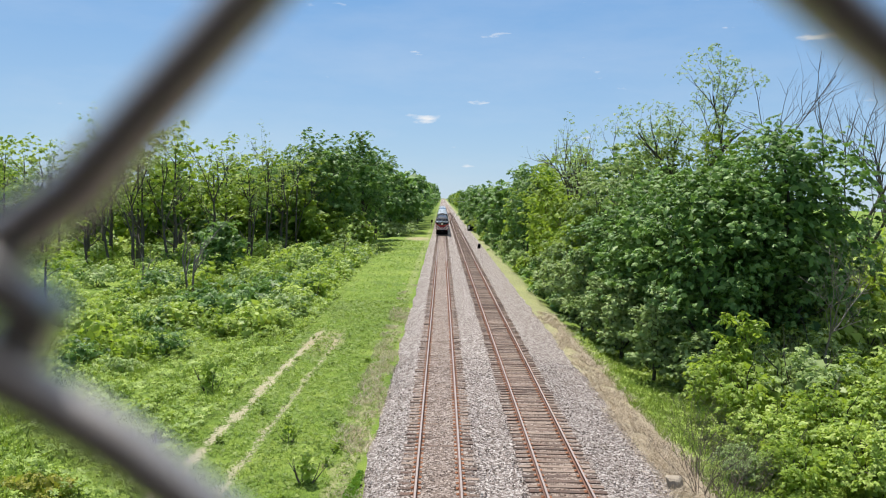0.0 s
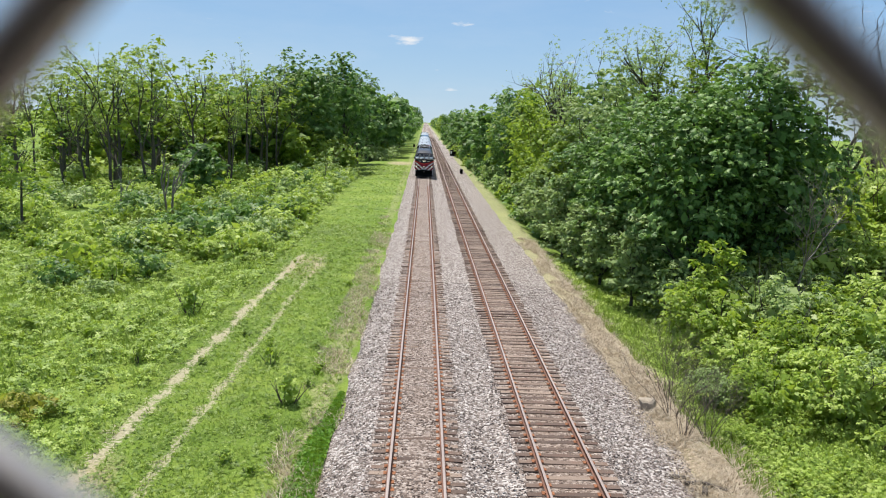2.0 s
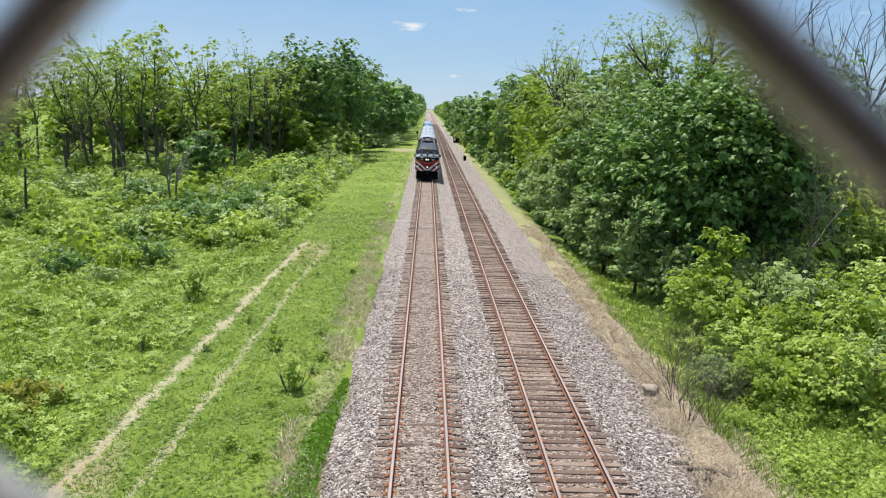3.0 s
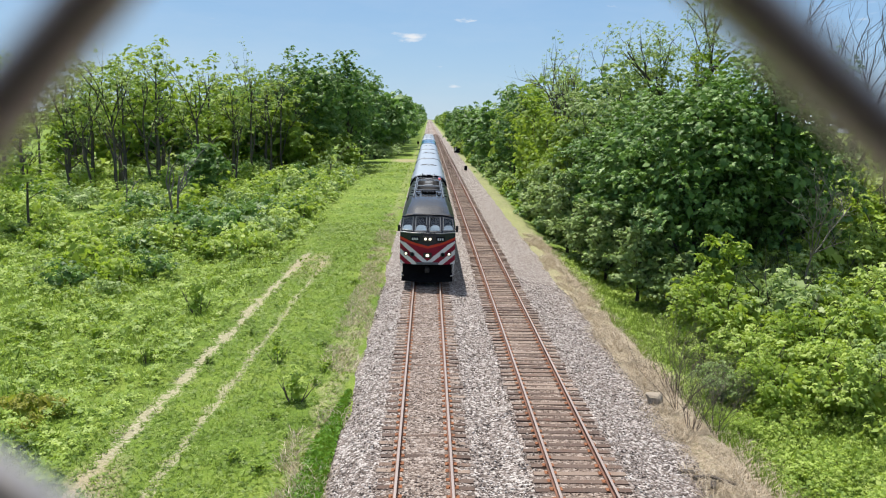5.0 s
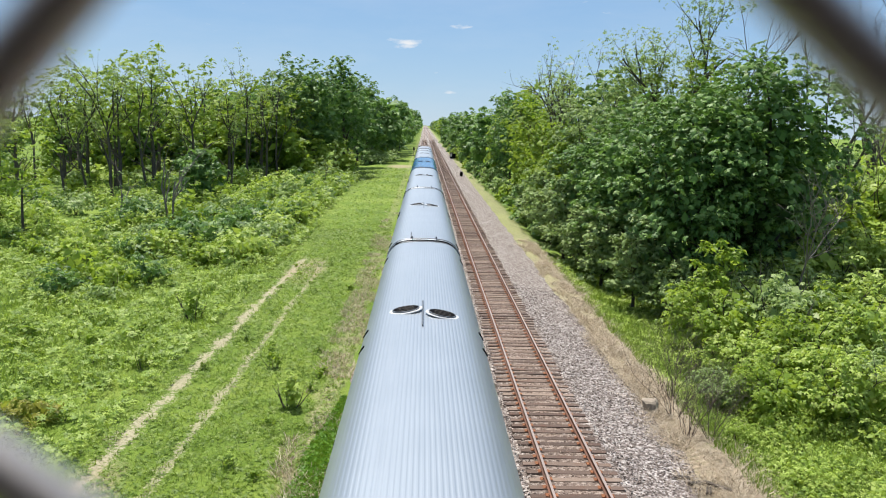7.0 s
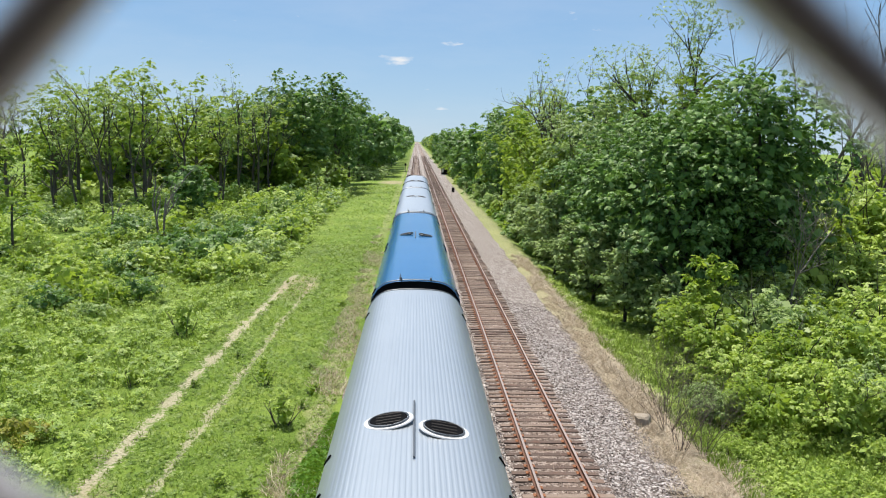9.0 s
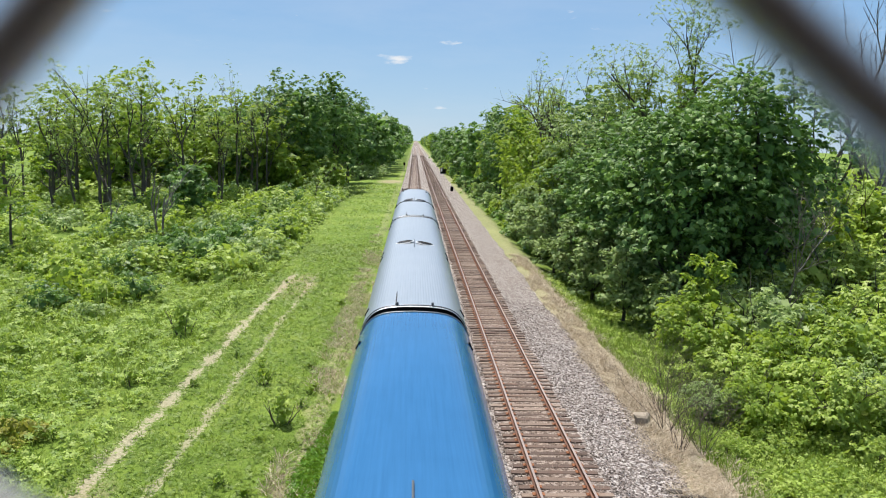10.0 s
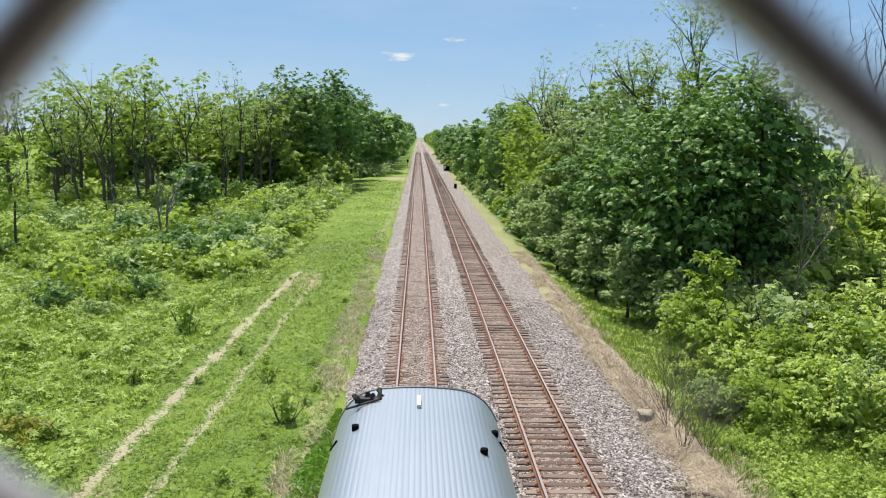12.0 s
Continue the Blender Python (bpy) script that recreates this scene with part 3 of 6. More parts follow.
def broad_tree(name, seed, height, spread, leaf, leaves, mat, low=0.22, clumps=60, trunk_r=0.28, gaps=0.0, sides=4, boughs=11, trunk_mat=None, dome=0.75, k=5, inner=0.06):
    """A tapered trunk, limbs, and a crown of many clumps of leaves."""
    rng = np.random.default_rng(seed)
    tree = new(name)
    tubes, tips = [], []
    n = 6
    top = height * 0.8
    pts = [np.array([rng.normal(0, 0.10) * i * 0.4, rng.normal(0, 0.10) * i * 0.4, top * i / n - 0.3 * (i == 0)]) for i in range(n + 1)]
    tubes.append(tube(pts, [trunk_r * (1.25 if i == 0 else 1 - 0.85 * i / n) for i in range(n + 1)], 8))
    for k in range(boughs):
        i = rng.integers(1, n)
        a = rng.uniform(0, 2 * math.pi)
        w = np.array([math.cos(a), math.sin(a), rng.uniform(0.4, 1.2)])
        limbs(rng, pts[i], w / np.linalg.norm(w), spread * rng.uniform(0.5, 0.85), trunk_r * 0.42 * (1 - 0.6 * i / n), 1, tubes, tips, sides=sides)
    v, f = join_tubes(tubes)
    put("trunk", mesh_of("trunk", v, f, trunk_mat or M_BARK, True), tree)
    cz = height * (low + 1) / 2
    rz = height * (1 - low) / 2
    cs, ds = [], []
    for b in range(clumps):
        d = rng.normal(0, 1, 3)
        d /= np.linalg.norm(d)
        r = rng.uniform(0.5, 1.0)
        prof = 1.0 if d[2] < 0 else dome + (1 - dome) * (1 - d[2])
        c = np.array([d[0] * spread * r * prof, d[1] * spread * r * prof, cz + d[2] * rz * r])
        if rng.random() < gaps:
            continue
        cr = spread * rng.uniform(0.16, 0.34)
        p, q = shell(rng, int(leaves / clumps / k), c, (cr, cr, cr * rng.uniform(0.6, 0.95)), 0.2, -0.3)
        cs.append(p)
        ds.append(q * 0.6 + d * 0.4)
    c, d = np.concatenate(cs), np.concatenate(ds)
    c[:, 2] = np.maximum(c[:, 2], 0.15)
    fill = None
    m = int(leaves * inner)
    if m:
        p, q = shell(rng, m, (0, 0, cz), (spread * 0.72, spread * 0.72, rz * 0.78), 0.4, -1)
        fill = leaf_faces(rng, p, q, leaf * 1.3)
    put("crown", spray_mesh("crown", rng, c, d, leaf, mat, k, inner=fill), tree)
    return tree


def sparse_tree(name, seed, height, mat, leaf, leaves, trunk_r=0.25, depth=3, spread=0.5, wood=None, stems=1, up=0.35):
    """An open tree: the limbs show, leaves sit in tufts at their ends (none: a dead tree)."""
    rng = np.random.default_rng(seed)
    tree = new(name)
    tubes, tips = [], []
    for s in range(stems):
        a = rng.uniform(0, 6.3)
        lean = 0.12 if stems == 1 else 0.3
        limbs(rng, (rng.normal(0, 0.15) * (stems > 1), rng.normal(0, 0.15) * (stems > 1), -0.3), (math.cos(a) * lean, math.sin(a) * lean, 1), height * 0.5, trunk_r, depth, tubes, tips, spread, 0.22, up, 7, (2, 4))
    v, f = join_tubes(tubes)
    put("trunk", mesh_of("trunk", v, f, wood or M_BARK, True), tree)
    if leaves:
        per = max(1, leaves // 4 // len(tips))
        cs, ds = [], []
        for p, d in tips:
            r = height * rng.uniform(0.03, 0.07)
            a, b = shell(rng, max(1, int(per * rng.uniform(0.3, 1.7))), p, (r, r, r * 0.75), 0.4, -1)
            cs.append(a)
            ds.append(b)
        c, d = np.concatenate(cs), np.concatenate(ds)
        put("crown", spray_mesh("crown", rng, c, d, leaf, mat, 4), tree)
    return tree


def shrub(name, seed, height, spread, leaf, leaves, mat, clumps=14, wood=None, k=5, inner=0.05, low=0.12):
    rng = np.random.default_rng(seed)
    bush = new(name)
    tubes, tips = [], []
    for k in range(6):
        a = rng.uniform(0, 6.3)
        w = np.array([math.cos(a) * 0.5, math.sin(a) * 0.5, 1.0])
        limbs(rng, (0.15 * math.cos(a), 0.15 * math.sin(a), -0.15), w / np.linalg.norm(w), height * 0.7, 0.025 * height ** 0.5, 0 if height < 3 else 1, tubes, tips, sides=3)
    v, f = join_tubes(tubes)
    put("stem", mesh_of("stem", v, f, wood or M_BARK, True), bush)
    cs, ds = [], []
    for b in range(clumps):
        a, r = rng.uniform(0, 6.3), spread * math.sqrt(rng.uniform(0, 1)) * 0.9
        h = height * rng.uniform(low, 0.84) * (1 - 0.5 * (r / spread) ** 2)
        cr = spread * rng.uniform(0.16, 0.36)
        p, q = shell(rng, max(1, leaves // clumps // k), (r * math.cos(a), r * math.sin(a), h), (cr, cr, min(cr * 1.15, height - h + 0.1)), 0.28, -0.3)
        cs.append(p)
        ds.append(q)
    c, d = np.concatenate(cs), np.concatenate(ds)
    c[:, 2] = np.abs(c[:, 2]) + 0.03
    p, q = shell(rng, int(leaves * inner), (0, 0, height * 0.36), (spread * 0.66, spread * 0.66, height * 0.36), 0.4, -1)
    put("foliage", spray_mesh("foliage", rng, c, d, leaf, mat, k, inner=leaf_faces(rng, p, q, leaf * 1.6)), bush)
    return bush


def plant(ob, x, y, scale=1.0, turn=0.0, first=False, tall=1.0):
    m = pose(x, y, ground_z(x, y), 0, 0, turn)
    if not first:
        ob = copy_thing(ob, m)
    else:
        ob.matrix_basis = m
    ob.scale = (scale, scale, scale * tall)
    return ob


RNG = random.Random(5)


def scatter(variants, spots, label, category, group, size=(0.85, 1.15)):
    used = set()
    for x, y, s in spots:
        k = RNG.randrange(len(variants))
        ob = plant(variants[k], x, y, s * RNG.uniform(*size), RNG.uniform(0, 360), k not in used, RNG.uniform(0.92, 1.1))
        used.add(k)
        tagged(ob, label, category, group)
    for k, v in enumerate(variants):
        if k not in used:
            for o in (*v.children_recursive, v):
                bpy.data.objects.remove(o)


# the great maples beside the right-hand ballast
maples = [broad_tree("maple_tree", 20 + k, 15.0, 5.2, 0.235, 33000, M_LEAF, 0.04, 170, 0.32, k=6, inner=0.05) for k in range(3)]
scatter(maples, [(17.2, 49, 0.98), (22.0, 50, 1.08), (15.8, 57, 0.95), (23.6, 55, 0.98), (22, 60, 1.1), (15.5, 66, 0.92)], "large dense dark-green maple tree in full leaf", "tree", "maples beside the track", (0.98, 1.03))

# belt on the right running into the distance
brights = [broad_tree("young_ash_tree", 30 + k, 11.0, 3.6, 0.25, 10000, M_LEAF_BRIGHT, 0.05, 45, 0.16) for k in range(2)]
scatter(brights, [(14.2, 79, 1.05), (16, 87, 1.1), (13.6, 73, 0.7), (13.8, 96, 0.85)], "bright yellow-green young ash tree", "tree", "ashes beside the track")
willows = [broad_tree("willow_tree", 40 + k, 7.0, 2.6, 0.19, 9500, M_LEAF_DUSTY, 0.02, 50, 0.14) for k in range(2)]
scatter(willows, [(12.3, 60.5, 0.9), (12.1, 66, 1.0), (12.1, 72.5, 1.0), (12.3, 79, 1.05), (12.5, 86.5, 1.05), (12.8, 54.5, 0.74), (14.9, 45.0, 0.68), (13.4, 48.2, 0.76)], "grey-green bushy willow at the ballast edge", "tree", "willows")
belt = [broad_tree("hedgerow_tree", 50 + k, 16.5, 4.3, 0.85, 1500, m, 0.03, 60, 0.22, 0.1, boughs=6, k=4) for k, m in enumerate((M_LEAF_DARK, M_LEAF, M_LEAF_BRIGHT))]
spots = []
near_belt = [broad_tree("lineside_ash_tree", 45 + k, 18.5, 4.4, 0.33, 8500, m, 0.03, 90, 0.22, 0.15) for k, m in enumerate((M_LEAF_DARK, M_LEAF_BRIGHT, M_LEAF))]
scatter(near_belt, [(19, 84, 0.95), (22, 76, 1.0), (25, 70, 1.0), (15.5, 103, 0.8), (19, 108, 1.05), (15, 112, 0.85), (15.6, 122, 0.95), (21, 120, 1.1), (14.4, 131, 0.9), (14.8, 141, 1.05)], "leafy ash standing close along the railway", "tree", "lineside ashes", (0.96, 1.04))
for i in range(36):
    y = 150 + i * 9 + i * i * 0.8
    spots.append((15.0 - min(1.8, (y - 98) * 0.02) + RNG.uniform(-1, 1.2), y, RNG.uniform(0.72, 0.98)))
    if i % 2 == 0:
        spots.append((22 + RNG.uniform(-2, 3), y + 4, RNG.uniform(0.95, 1.2)))
scatter(belt, spots + [(31, 80, 0.8), (42, 92, 0.7), (40, 74, 0.5), (45, 76, 0.6), (49, 82, 0.7), (36, 72, 0.5), (53, 90, 0.75), (58, 97, 0.75), (38, 84, 0.65), (64, 104, 0.8), (70, 118, 0.9), (48, 105, 0.8)], "leafy tree in the hedgerow along the railway", "tree", "hedgerow trees", (0.95, 1.05))
low = [shrub("hedge_shrub", 55 + k, 4.2, 2.6, 0.40, 1000, m, 16, k=4) for k, m in enumerate((M_LEAF, M_LEAF_DUSTY, M_LEAF_BRIGHT))]
scatter(low, [(12.4 - min(1.3, i * 0.11) + RNG.uniform(-0.3, 0.8), 76 + i * 5.5 + i * i * 0.3, RNG.uniform(0.8, 1.3)) for i in range(28)], "bushy shrub along the ballast edge", "shrub", "hedge shrubs")

feathery = [broad_tree("feathery_ash_tree", 48 + k, 18.5, 3.8, 0.25, 11000, M_LEAF_DUSTY, 0.2, 90, 0.22, 0.08, dome=0.6, inner=0.02) for k in range(2)]
scatter(feathery, [(17.4, 73, 0.98), (20.6, 79, 1.05), (15.6, 80, 0.85)], "tall feathery pale-green ash behind the maples", "tree", "feathery ashes", (0.98, 1.02))

# tall open and bare trees standing over the maples
tall = sparse_tree("tall_open_tree", 101, 26.0, M_LEAF_DUSTY, 0.22, 9500, 0.46, 4, 0.5)
tagged(plant(tall, 21.5, 75, 1.0, 40, True), "tall half-leafed tree with dark limbs showing", "tree")
for k, (x, y, h, seed, dep) in enumerate(((26.8, 75, 25.5, 102, 4), (34.5, 61, 22.0, 103, 4), (40.0, 66, 21.0, 104, 4), (37.0, 64, 20.0, 105, 4))):
    d = sparse_tree("dead_tree", seed, h, None, 0, 0, 0.27, dep, 0.55, M_BARK)
    tagged(plant(d, x, y, 1.0, 70 * k, True), "tall leafless grey tree above the maples", "tree", "bare trees")
d = sparse_tree("dead_tree", 108, 9.8, None, 0, 0, 0.085, 4, 0.6, M_DEADWOOD)
tagged(plant(d, 20.8, 41.5, 1.0, 10, True), "small bare grey tree among green bushes", "tree", "bare trees")
for k, (x, y, h) in enumerate(((17.5, 92, 18.0), (16.0, 99, 17.5), (20, 97, 18.0))):
    d = sparse_tree("thin_leafed_tree", 111 + k, h, M_LEAF_DUSTY, 0.22, 2400, 0.30, 4, 0.45, M_BARK)
    tagged(plant(d, x, y, 1.0, 50 * k, True), "thin tree with mostly bare twigs", "tree", "thin trees")

# bushes in front of the maples
bush = [shrub("green_bush", 120 + k, 4.0, 2.7, 0.17, 5400, m, 30, low=0.32) for k, m in enumerate((M_LEAF_SPRING, M_LEAF_BRIGHT, M_LEAF_SPRING, M_LEAF_DUSTY))]
scatter(bush, [(15.2, 38, 0.95), (18.5, 39, 1.15), (22, 39.5, 1.2), (25.5, 41, 1.25), (29, 43, 1.3), (15.0, 33.5, 0.8), (18.0, 34, 1.0), (21.0, 34.5, 1.05), (24.5, 36, 1.0), (28, 38, 1.0), (14.2, 29.5, 0.6), (17, 29.5, 0.85), (20, 30, 0.95), (23, 31, 0.9), (32, 44, 1.0), (13.0, 34.5, 0.6), (12.2, 30.5, 0.55), (33, 49, 1.1), (36, 54, 1.2), (40, 58, 1.3), (31, 47, 1.1), (38, 50, 1.1), (34, 58, 1.2), (44, 64, 1.4), (24, 43.5, 1.15), (27.5, 45, 1.2), (31, 41, 1.15), (26.5, 33, 1.0), (21.5, 44, 1.3), (34.5, 46, 1.75), (30.5, 45.5, 1.8), (36.5, 51, 1.9), (32.5, 51.5, 2.2), (37, 57, 2.3), (30, 57, 2.1), (33, 61, 2.4), (29, 62, 2.2), (35.5, 66, 2.5), (29.2, 47.5, 1.6), (33.0, 42.5, 1.5), (16.3, 43.2, 1.05), (18.6, 43.0, 1.35), (24.0, 46.0, 1.6), (27.5, 48.0, 1.7), (31.0, 50.0, 1.7)],
        "bright green leafy bush beside the railway", "bush", "bushes beside the track", (0.78, 1.22))
lowb = [shrub("low_bush", 130 + k, 1.3, 1.4, 0.08, 2000, m, 24) for k, m in enumerate((M_LEAF_SPRING, M_LEAF_SPRING, M_LEAF_BRIGHT))]
spots = [(11.2 + RNG.uniform(0, 6.5), 18 + RNG.uniform(0, 10.5), RNG.uniform(0.45, 0.95)) for i in range(34)]
scatter(lowb, spots, "low leafy bramble patch on the bank", "bush", "brambles")
sap = sparse_tree("maple_sapling", 140, 5.4, M_LEAF_BRIGHT, 0.26, 1800, 0.06, 3, 0.6)
tagged(plant(sap, 15.6, 41.5, 1.1, 0, True), "bright yellow-green maple sapling before dark trees", "sapling")
for k, (x, y, h) in enumerate(((9.3, 27.0, 3.5), (10.0, 25.2, 2.6), (9.9, 29.2, 3.4), (9.1, 25.0, 2.6))):
    rng = np.random.default_rng(150 + k)
    tubes, tips = [], []
    for s in range(10):
        a = rng.uniform(0, 6.3)
        w = np.array([math.cos(a) * 0.35, math.sin(a) * 0.35, 1.0])
        limbs(rng, (0.1 * math.cos(a), 0.1 * math.sin(a), -0.1), w / np.linalg.norm(w), h * 0.6, 0.010, 3, tubes, tips, 0.55, 0.3, 0.3, 4, (2, 5))
    tb = new("twiggy_bush")
    v, f = join_tubes(tubes)
    put("stem", mesh_of("stem", v, f, M_TWIG), tb)
    tagged(plant(tb, x, y, 1.0, 0, True), "leafless reddish-brown twiggy bush on dry ground", "bush", "twiggy bushes")

# the wood on the left
wood_a = [broad_tree("oak_tree", 60 + k, 20.0, 5.6, 0.40, 9000, m, 0.1, 100, 0.3, 0.15) for k, m in enumerate((M_LEAF, M_LEAF_DARK, M_LEAF))]
spots = [(-15.5, 152, 1.12), (-20, 142, 1.1), (-25, 148, 1.12), (-17, 166, 1.1), (-30, 152, 1.0), (-15.5, 182, 1.05), (-15, 205, 1.0), (-24, 175, 1.1)]
scatter(wood_a, spots, "tall dark-green oak at the edge of the wood", "tree", "oaks of the wood", (0.98, 1.04))
wood_b = [broad_tree("open_ash_tree", 70 + k, 18.0, 4.2, 0.33, 6600, m, 0.30, 100, 0.30, 0.36, dome=0.9, inner=0.0, k=4) for k, m in enumerate((M_LEAF_SPRING, M_LEAF_BRIGHT, M_LEAF_SPRING))]
spots = [(-45, 106, 1.0), (-40, 104, 0.96), (-37, 108, 1.12), (-50, 110, 1.0), (-34, 116, 1.0), (-55, 107, 0.95), (-30, 121, 0.98), (-46, 118, 1.05), (-60, 112, 1.0), (-41, 122, 1.08), (-53, 122, 1.05), (-27, 131, 1.0), (-36, 130, 1.1), (-65, 116, 1.0), (-31, 139, 1.1), (-70, 122, 1.05), (-48, 132, 1.15), (-58, 130, 1.15), (-23, 137, 1.05), (-76, 128, 1.05), (-82, 136, 1.1)]
scatter(wood_b, spots, "open light-green ash with dark stems showing", "tree", "ashes of the wood", (0.96, 1.04))
poles = [sparse_tree("slender_bare_tree", 75 + k, 17.0, M_LEAF_DUSTY, 0.24, 900, 0.19, 3, 0.4, M_BARK) for k in range(2)]
scatter(poles, [(-36, 103, 1.0), (-43, 101, 0.9), (-39.5, 100, 0.95), (-29, 118, 1.0), (-27, 122, 1.05), (-25.5, 126, 1.0), (-47, 103, 0.95), (-33, 113, 1.0), (-51, 104, 0.9), (-24, 130, 1.0), (-42, 106, 1.2)], "slender dark-stemmed tree with few leaves", "tree", "slender trees")
under = [broad_tree("understorey_tree", 80 + k, 9.0, 3.6, 0.48, 2200, m, 0.03, 45, 0.14, 0.15, boughs=6, k=4) for k, m in enumerate((M_LEAF_DARK, M_LEAF_BRIGHT))]
spots = [(-25.5, 90, 1.1), (-19, 136, 1.0), (-14.5, 140, 0.8)] + [(-64 + i * 3.4 + RNG.uniform(-1, 1), 134 + RNG.uniform(-4, 10), RNG.uniform(0.9, 1.3)) for i in range(14)] + [(-74 + i * 4.4, 156 + RNG.uniform(-4, 10), RNG.uniform(1.4, 1.9)) for i in range(13)] + [(-84, 150, 1.8), (-92, 156, 1.9), (-79, 142, 1.5), (-72, 136, 1.3), (-88, 140, 1.4)]
scatter(under, spots, "leafy young tree under the wood", "tree", "young trees of the wood")
lone = broad_tree("small_field_tree", 88, 10.4, 3.3, 0.2, 8000, M_LEAF_BRIGHT, 0.26, 80, 0.13, 0.3, inner=0.0)
tagged(plant(lone, -34.2, 67, 1.0, 0, True), "small light-green tree alone in the scrub", "tree")
for k, (x, y, h) in enumerate(((-24.2, 76, 9.5), (-25.2, 77, 8.0), (-30, 78, 6.5))):
    d = sparse_tree("dead_sapling", 160 + k, h, M_LEAF, 0.12, 260, 0.14, 2, 0.4, M_DEADWOOD)
    tagged(plant(d, x, y, 1.0, 90 * k, True), "slim dead grey trunk standing in the scrub", "tree", "dead trunks")
spots = []
for i in range(36):
    y = 218 + i * 10 + i * i * 0.8
    spots.append((-max(8.3, 9.8 - (y - 218) * 0.01) - RNG.uniform(0, 2.0), y, RNG.uniform(1.1, 1.45)))
far = [broad_tree("lineside_tree", 90 + k, 14.0, 4.6, 1.0, 1000, m, 0.03, 45, 0.2, boughs=5, k=4) for k, m in enumerate((M_LEAF_DARK, M_LEAF))]
scatter(far, spots + [(-32 - 8 * i, 230 + 20 * i, 1.6) for i in range(9)] + [(-14.5, 200, 1.1), (-17, 216, 1.25), (-13, 234, 1.1), (-18, 240, 1.3), (-14, 262, 1.2)], "leafy tree along the far railway line", "tree", "far lineside trees")

# scrub between the wood and the farm track
scrub = [shrub("scrub_bush", 170 + k, 2.6, 2.2, 0.235, 900, m, 32, k=4) for k, m in enumerate((M_LEAF_SPRING, M_LEAF_BRIGHT, M_LEAF_DUSTY, M_LEAF_SPRING, M_LEAF_DARK))]
spots = [(-12.6, 58, 0.9), (-14.5, 61, 1.1), (-13.2, 65, 1.0), (-16.5, 57, 1.0), (-17.5, 63, 1.2), (-13.6, 71, 1.0), (-16.5, 70, 1.2), (-20, 60, 1.0), (-21, 67, 1.1), (-13.8, 78, 0.95), (-17, 79, 1.2), (-14, 86, 1.0), (-14.3, 95, 1.0), (-14.2, 104, 1.0), (-14.5, 114, 1.05), (-14.8, 124, 1.2), (-19, 47.5, 0.95), (-21.5, 46, 0.85), (-22.5, 50, 1.0), (-17.6, 49.5, 0.8), (-25.5, 60, 1.0), (-18.5, 44.5, 0.6)]
spots += [(-18 - RNG.uniform(0, 26), 72 + RNG.uniform(0, 32), RNG.uniform(0.75, 1.25)) for i in range(50)]
spots += [(-17 - RNG.uniform(0, 14), 100 + RNG.uniform(0, 34), RNG.uniform(0.9, 1.4)) for i in range(16)]
spots += [(-24 - RNG.uniform(0, 20), 54 + RNG.uniform(0, 22), RNG.uniform(0.5, 0.95)) for i in range(24)]
spots += [(-13.5 - RNG.uniform(0, 16), 56 + RNG.uniform(0, 34), RNG.uniform(0.45, 0.8)) for i in range(30)]
spots += [(-12.7 - RNG.uniform(0, 1.2), 56 + 3.1 * i, RNG.uniform(0.75, 1.15)) for i in range(30)]
spots += [(-10.5, 197, 1.5), (-9.6, 206, 1.4), (-11, 214, 1.6), (-13, 194, 1.6), (-10, 226, 1.5)]
spots += [(-33 - RNG.uniform(0, 42), 117 + RNG.uniform(0, 20), RNG.uniform(1.1, 1.7)) for i in range(24)]
spots += [(-30 - RNG.uniform(0, 34), 92 + RNG.uniform(0, 22), RNG.uniform(0.8, 1.3)) for i in range(26)]
scatter(scrub, spots, "rounded green scrub bush in rough grass", "bush", "scrub bushes")
ts = sparse_tree("lineside_sapling", 180, 6.5, M_LEAF_DUSTY, 0.16, 1200, 0.07, 3, 0.5)
tagged(plant(ts, -14.2, 112, 1.2, 0, True), "pale-leaved sapling at the scrub edge", "sapling")
weeds = [shrub("weed_clump", 190 + k, 0.75, 0.55, 0.11, 200, m, 10, k=4) for k, m in enumerate((M_LEAF_SPRING, M_GRASS, M_LEAF_BRIGHT))]
slim = [shrub("young_sapling", 186 + k, 1.5, 0.42, 0.10, 420, m, 16, k=4) for k, m in enumerate((M_LEAF_BRIGHT, M_LEAF_SPRING))]
scatter(slim, [(-4.7, 27.2, 1.05), (-6.2, 31.6, 0.8), (-11.9, 39.8, 1.5), (-11.6, 31.6, 0.9)], "slim leafy sapling in rough grass", "sapling", "young saplings")
spots = []
for i in range(80):
    y = 17 + 34 * RNG.random() ** 1.2
    spots.append((-10.9 - RNG.random() * (2 + y * 0.33), y, RNG.uniform(0.6, 1.3)))
for i in range(26):
    y = 16 + 40 * RNG.random() ** 1.3
    spots.append((RNG.choice((-3.7, -4.6, -5.6, -6.7, -8.5)) + RNG.uniform(-0.5, 0.5), y, RNG.uniform(0.25, 0.6)))
scatter(weeds, spots, "leafy weed clump in rough grass", "weed", "weeds")
yb = [shrub("yellowing_bush", 196, 1.1, 0.9, 0.10, 800, M_LEAF_YELLOW, 14, k=4)]
scatter(yb, [(-13.3, 25.6, 1.0), (-14.4, 26.4, 0.9), (-12.9, 24.4, 0.7)], "small bush with yellowing leaves", "bush", "yellow bushes")


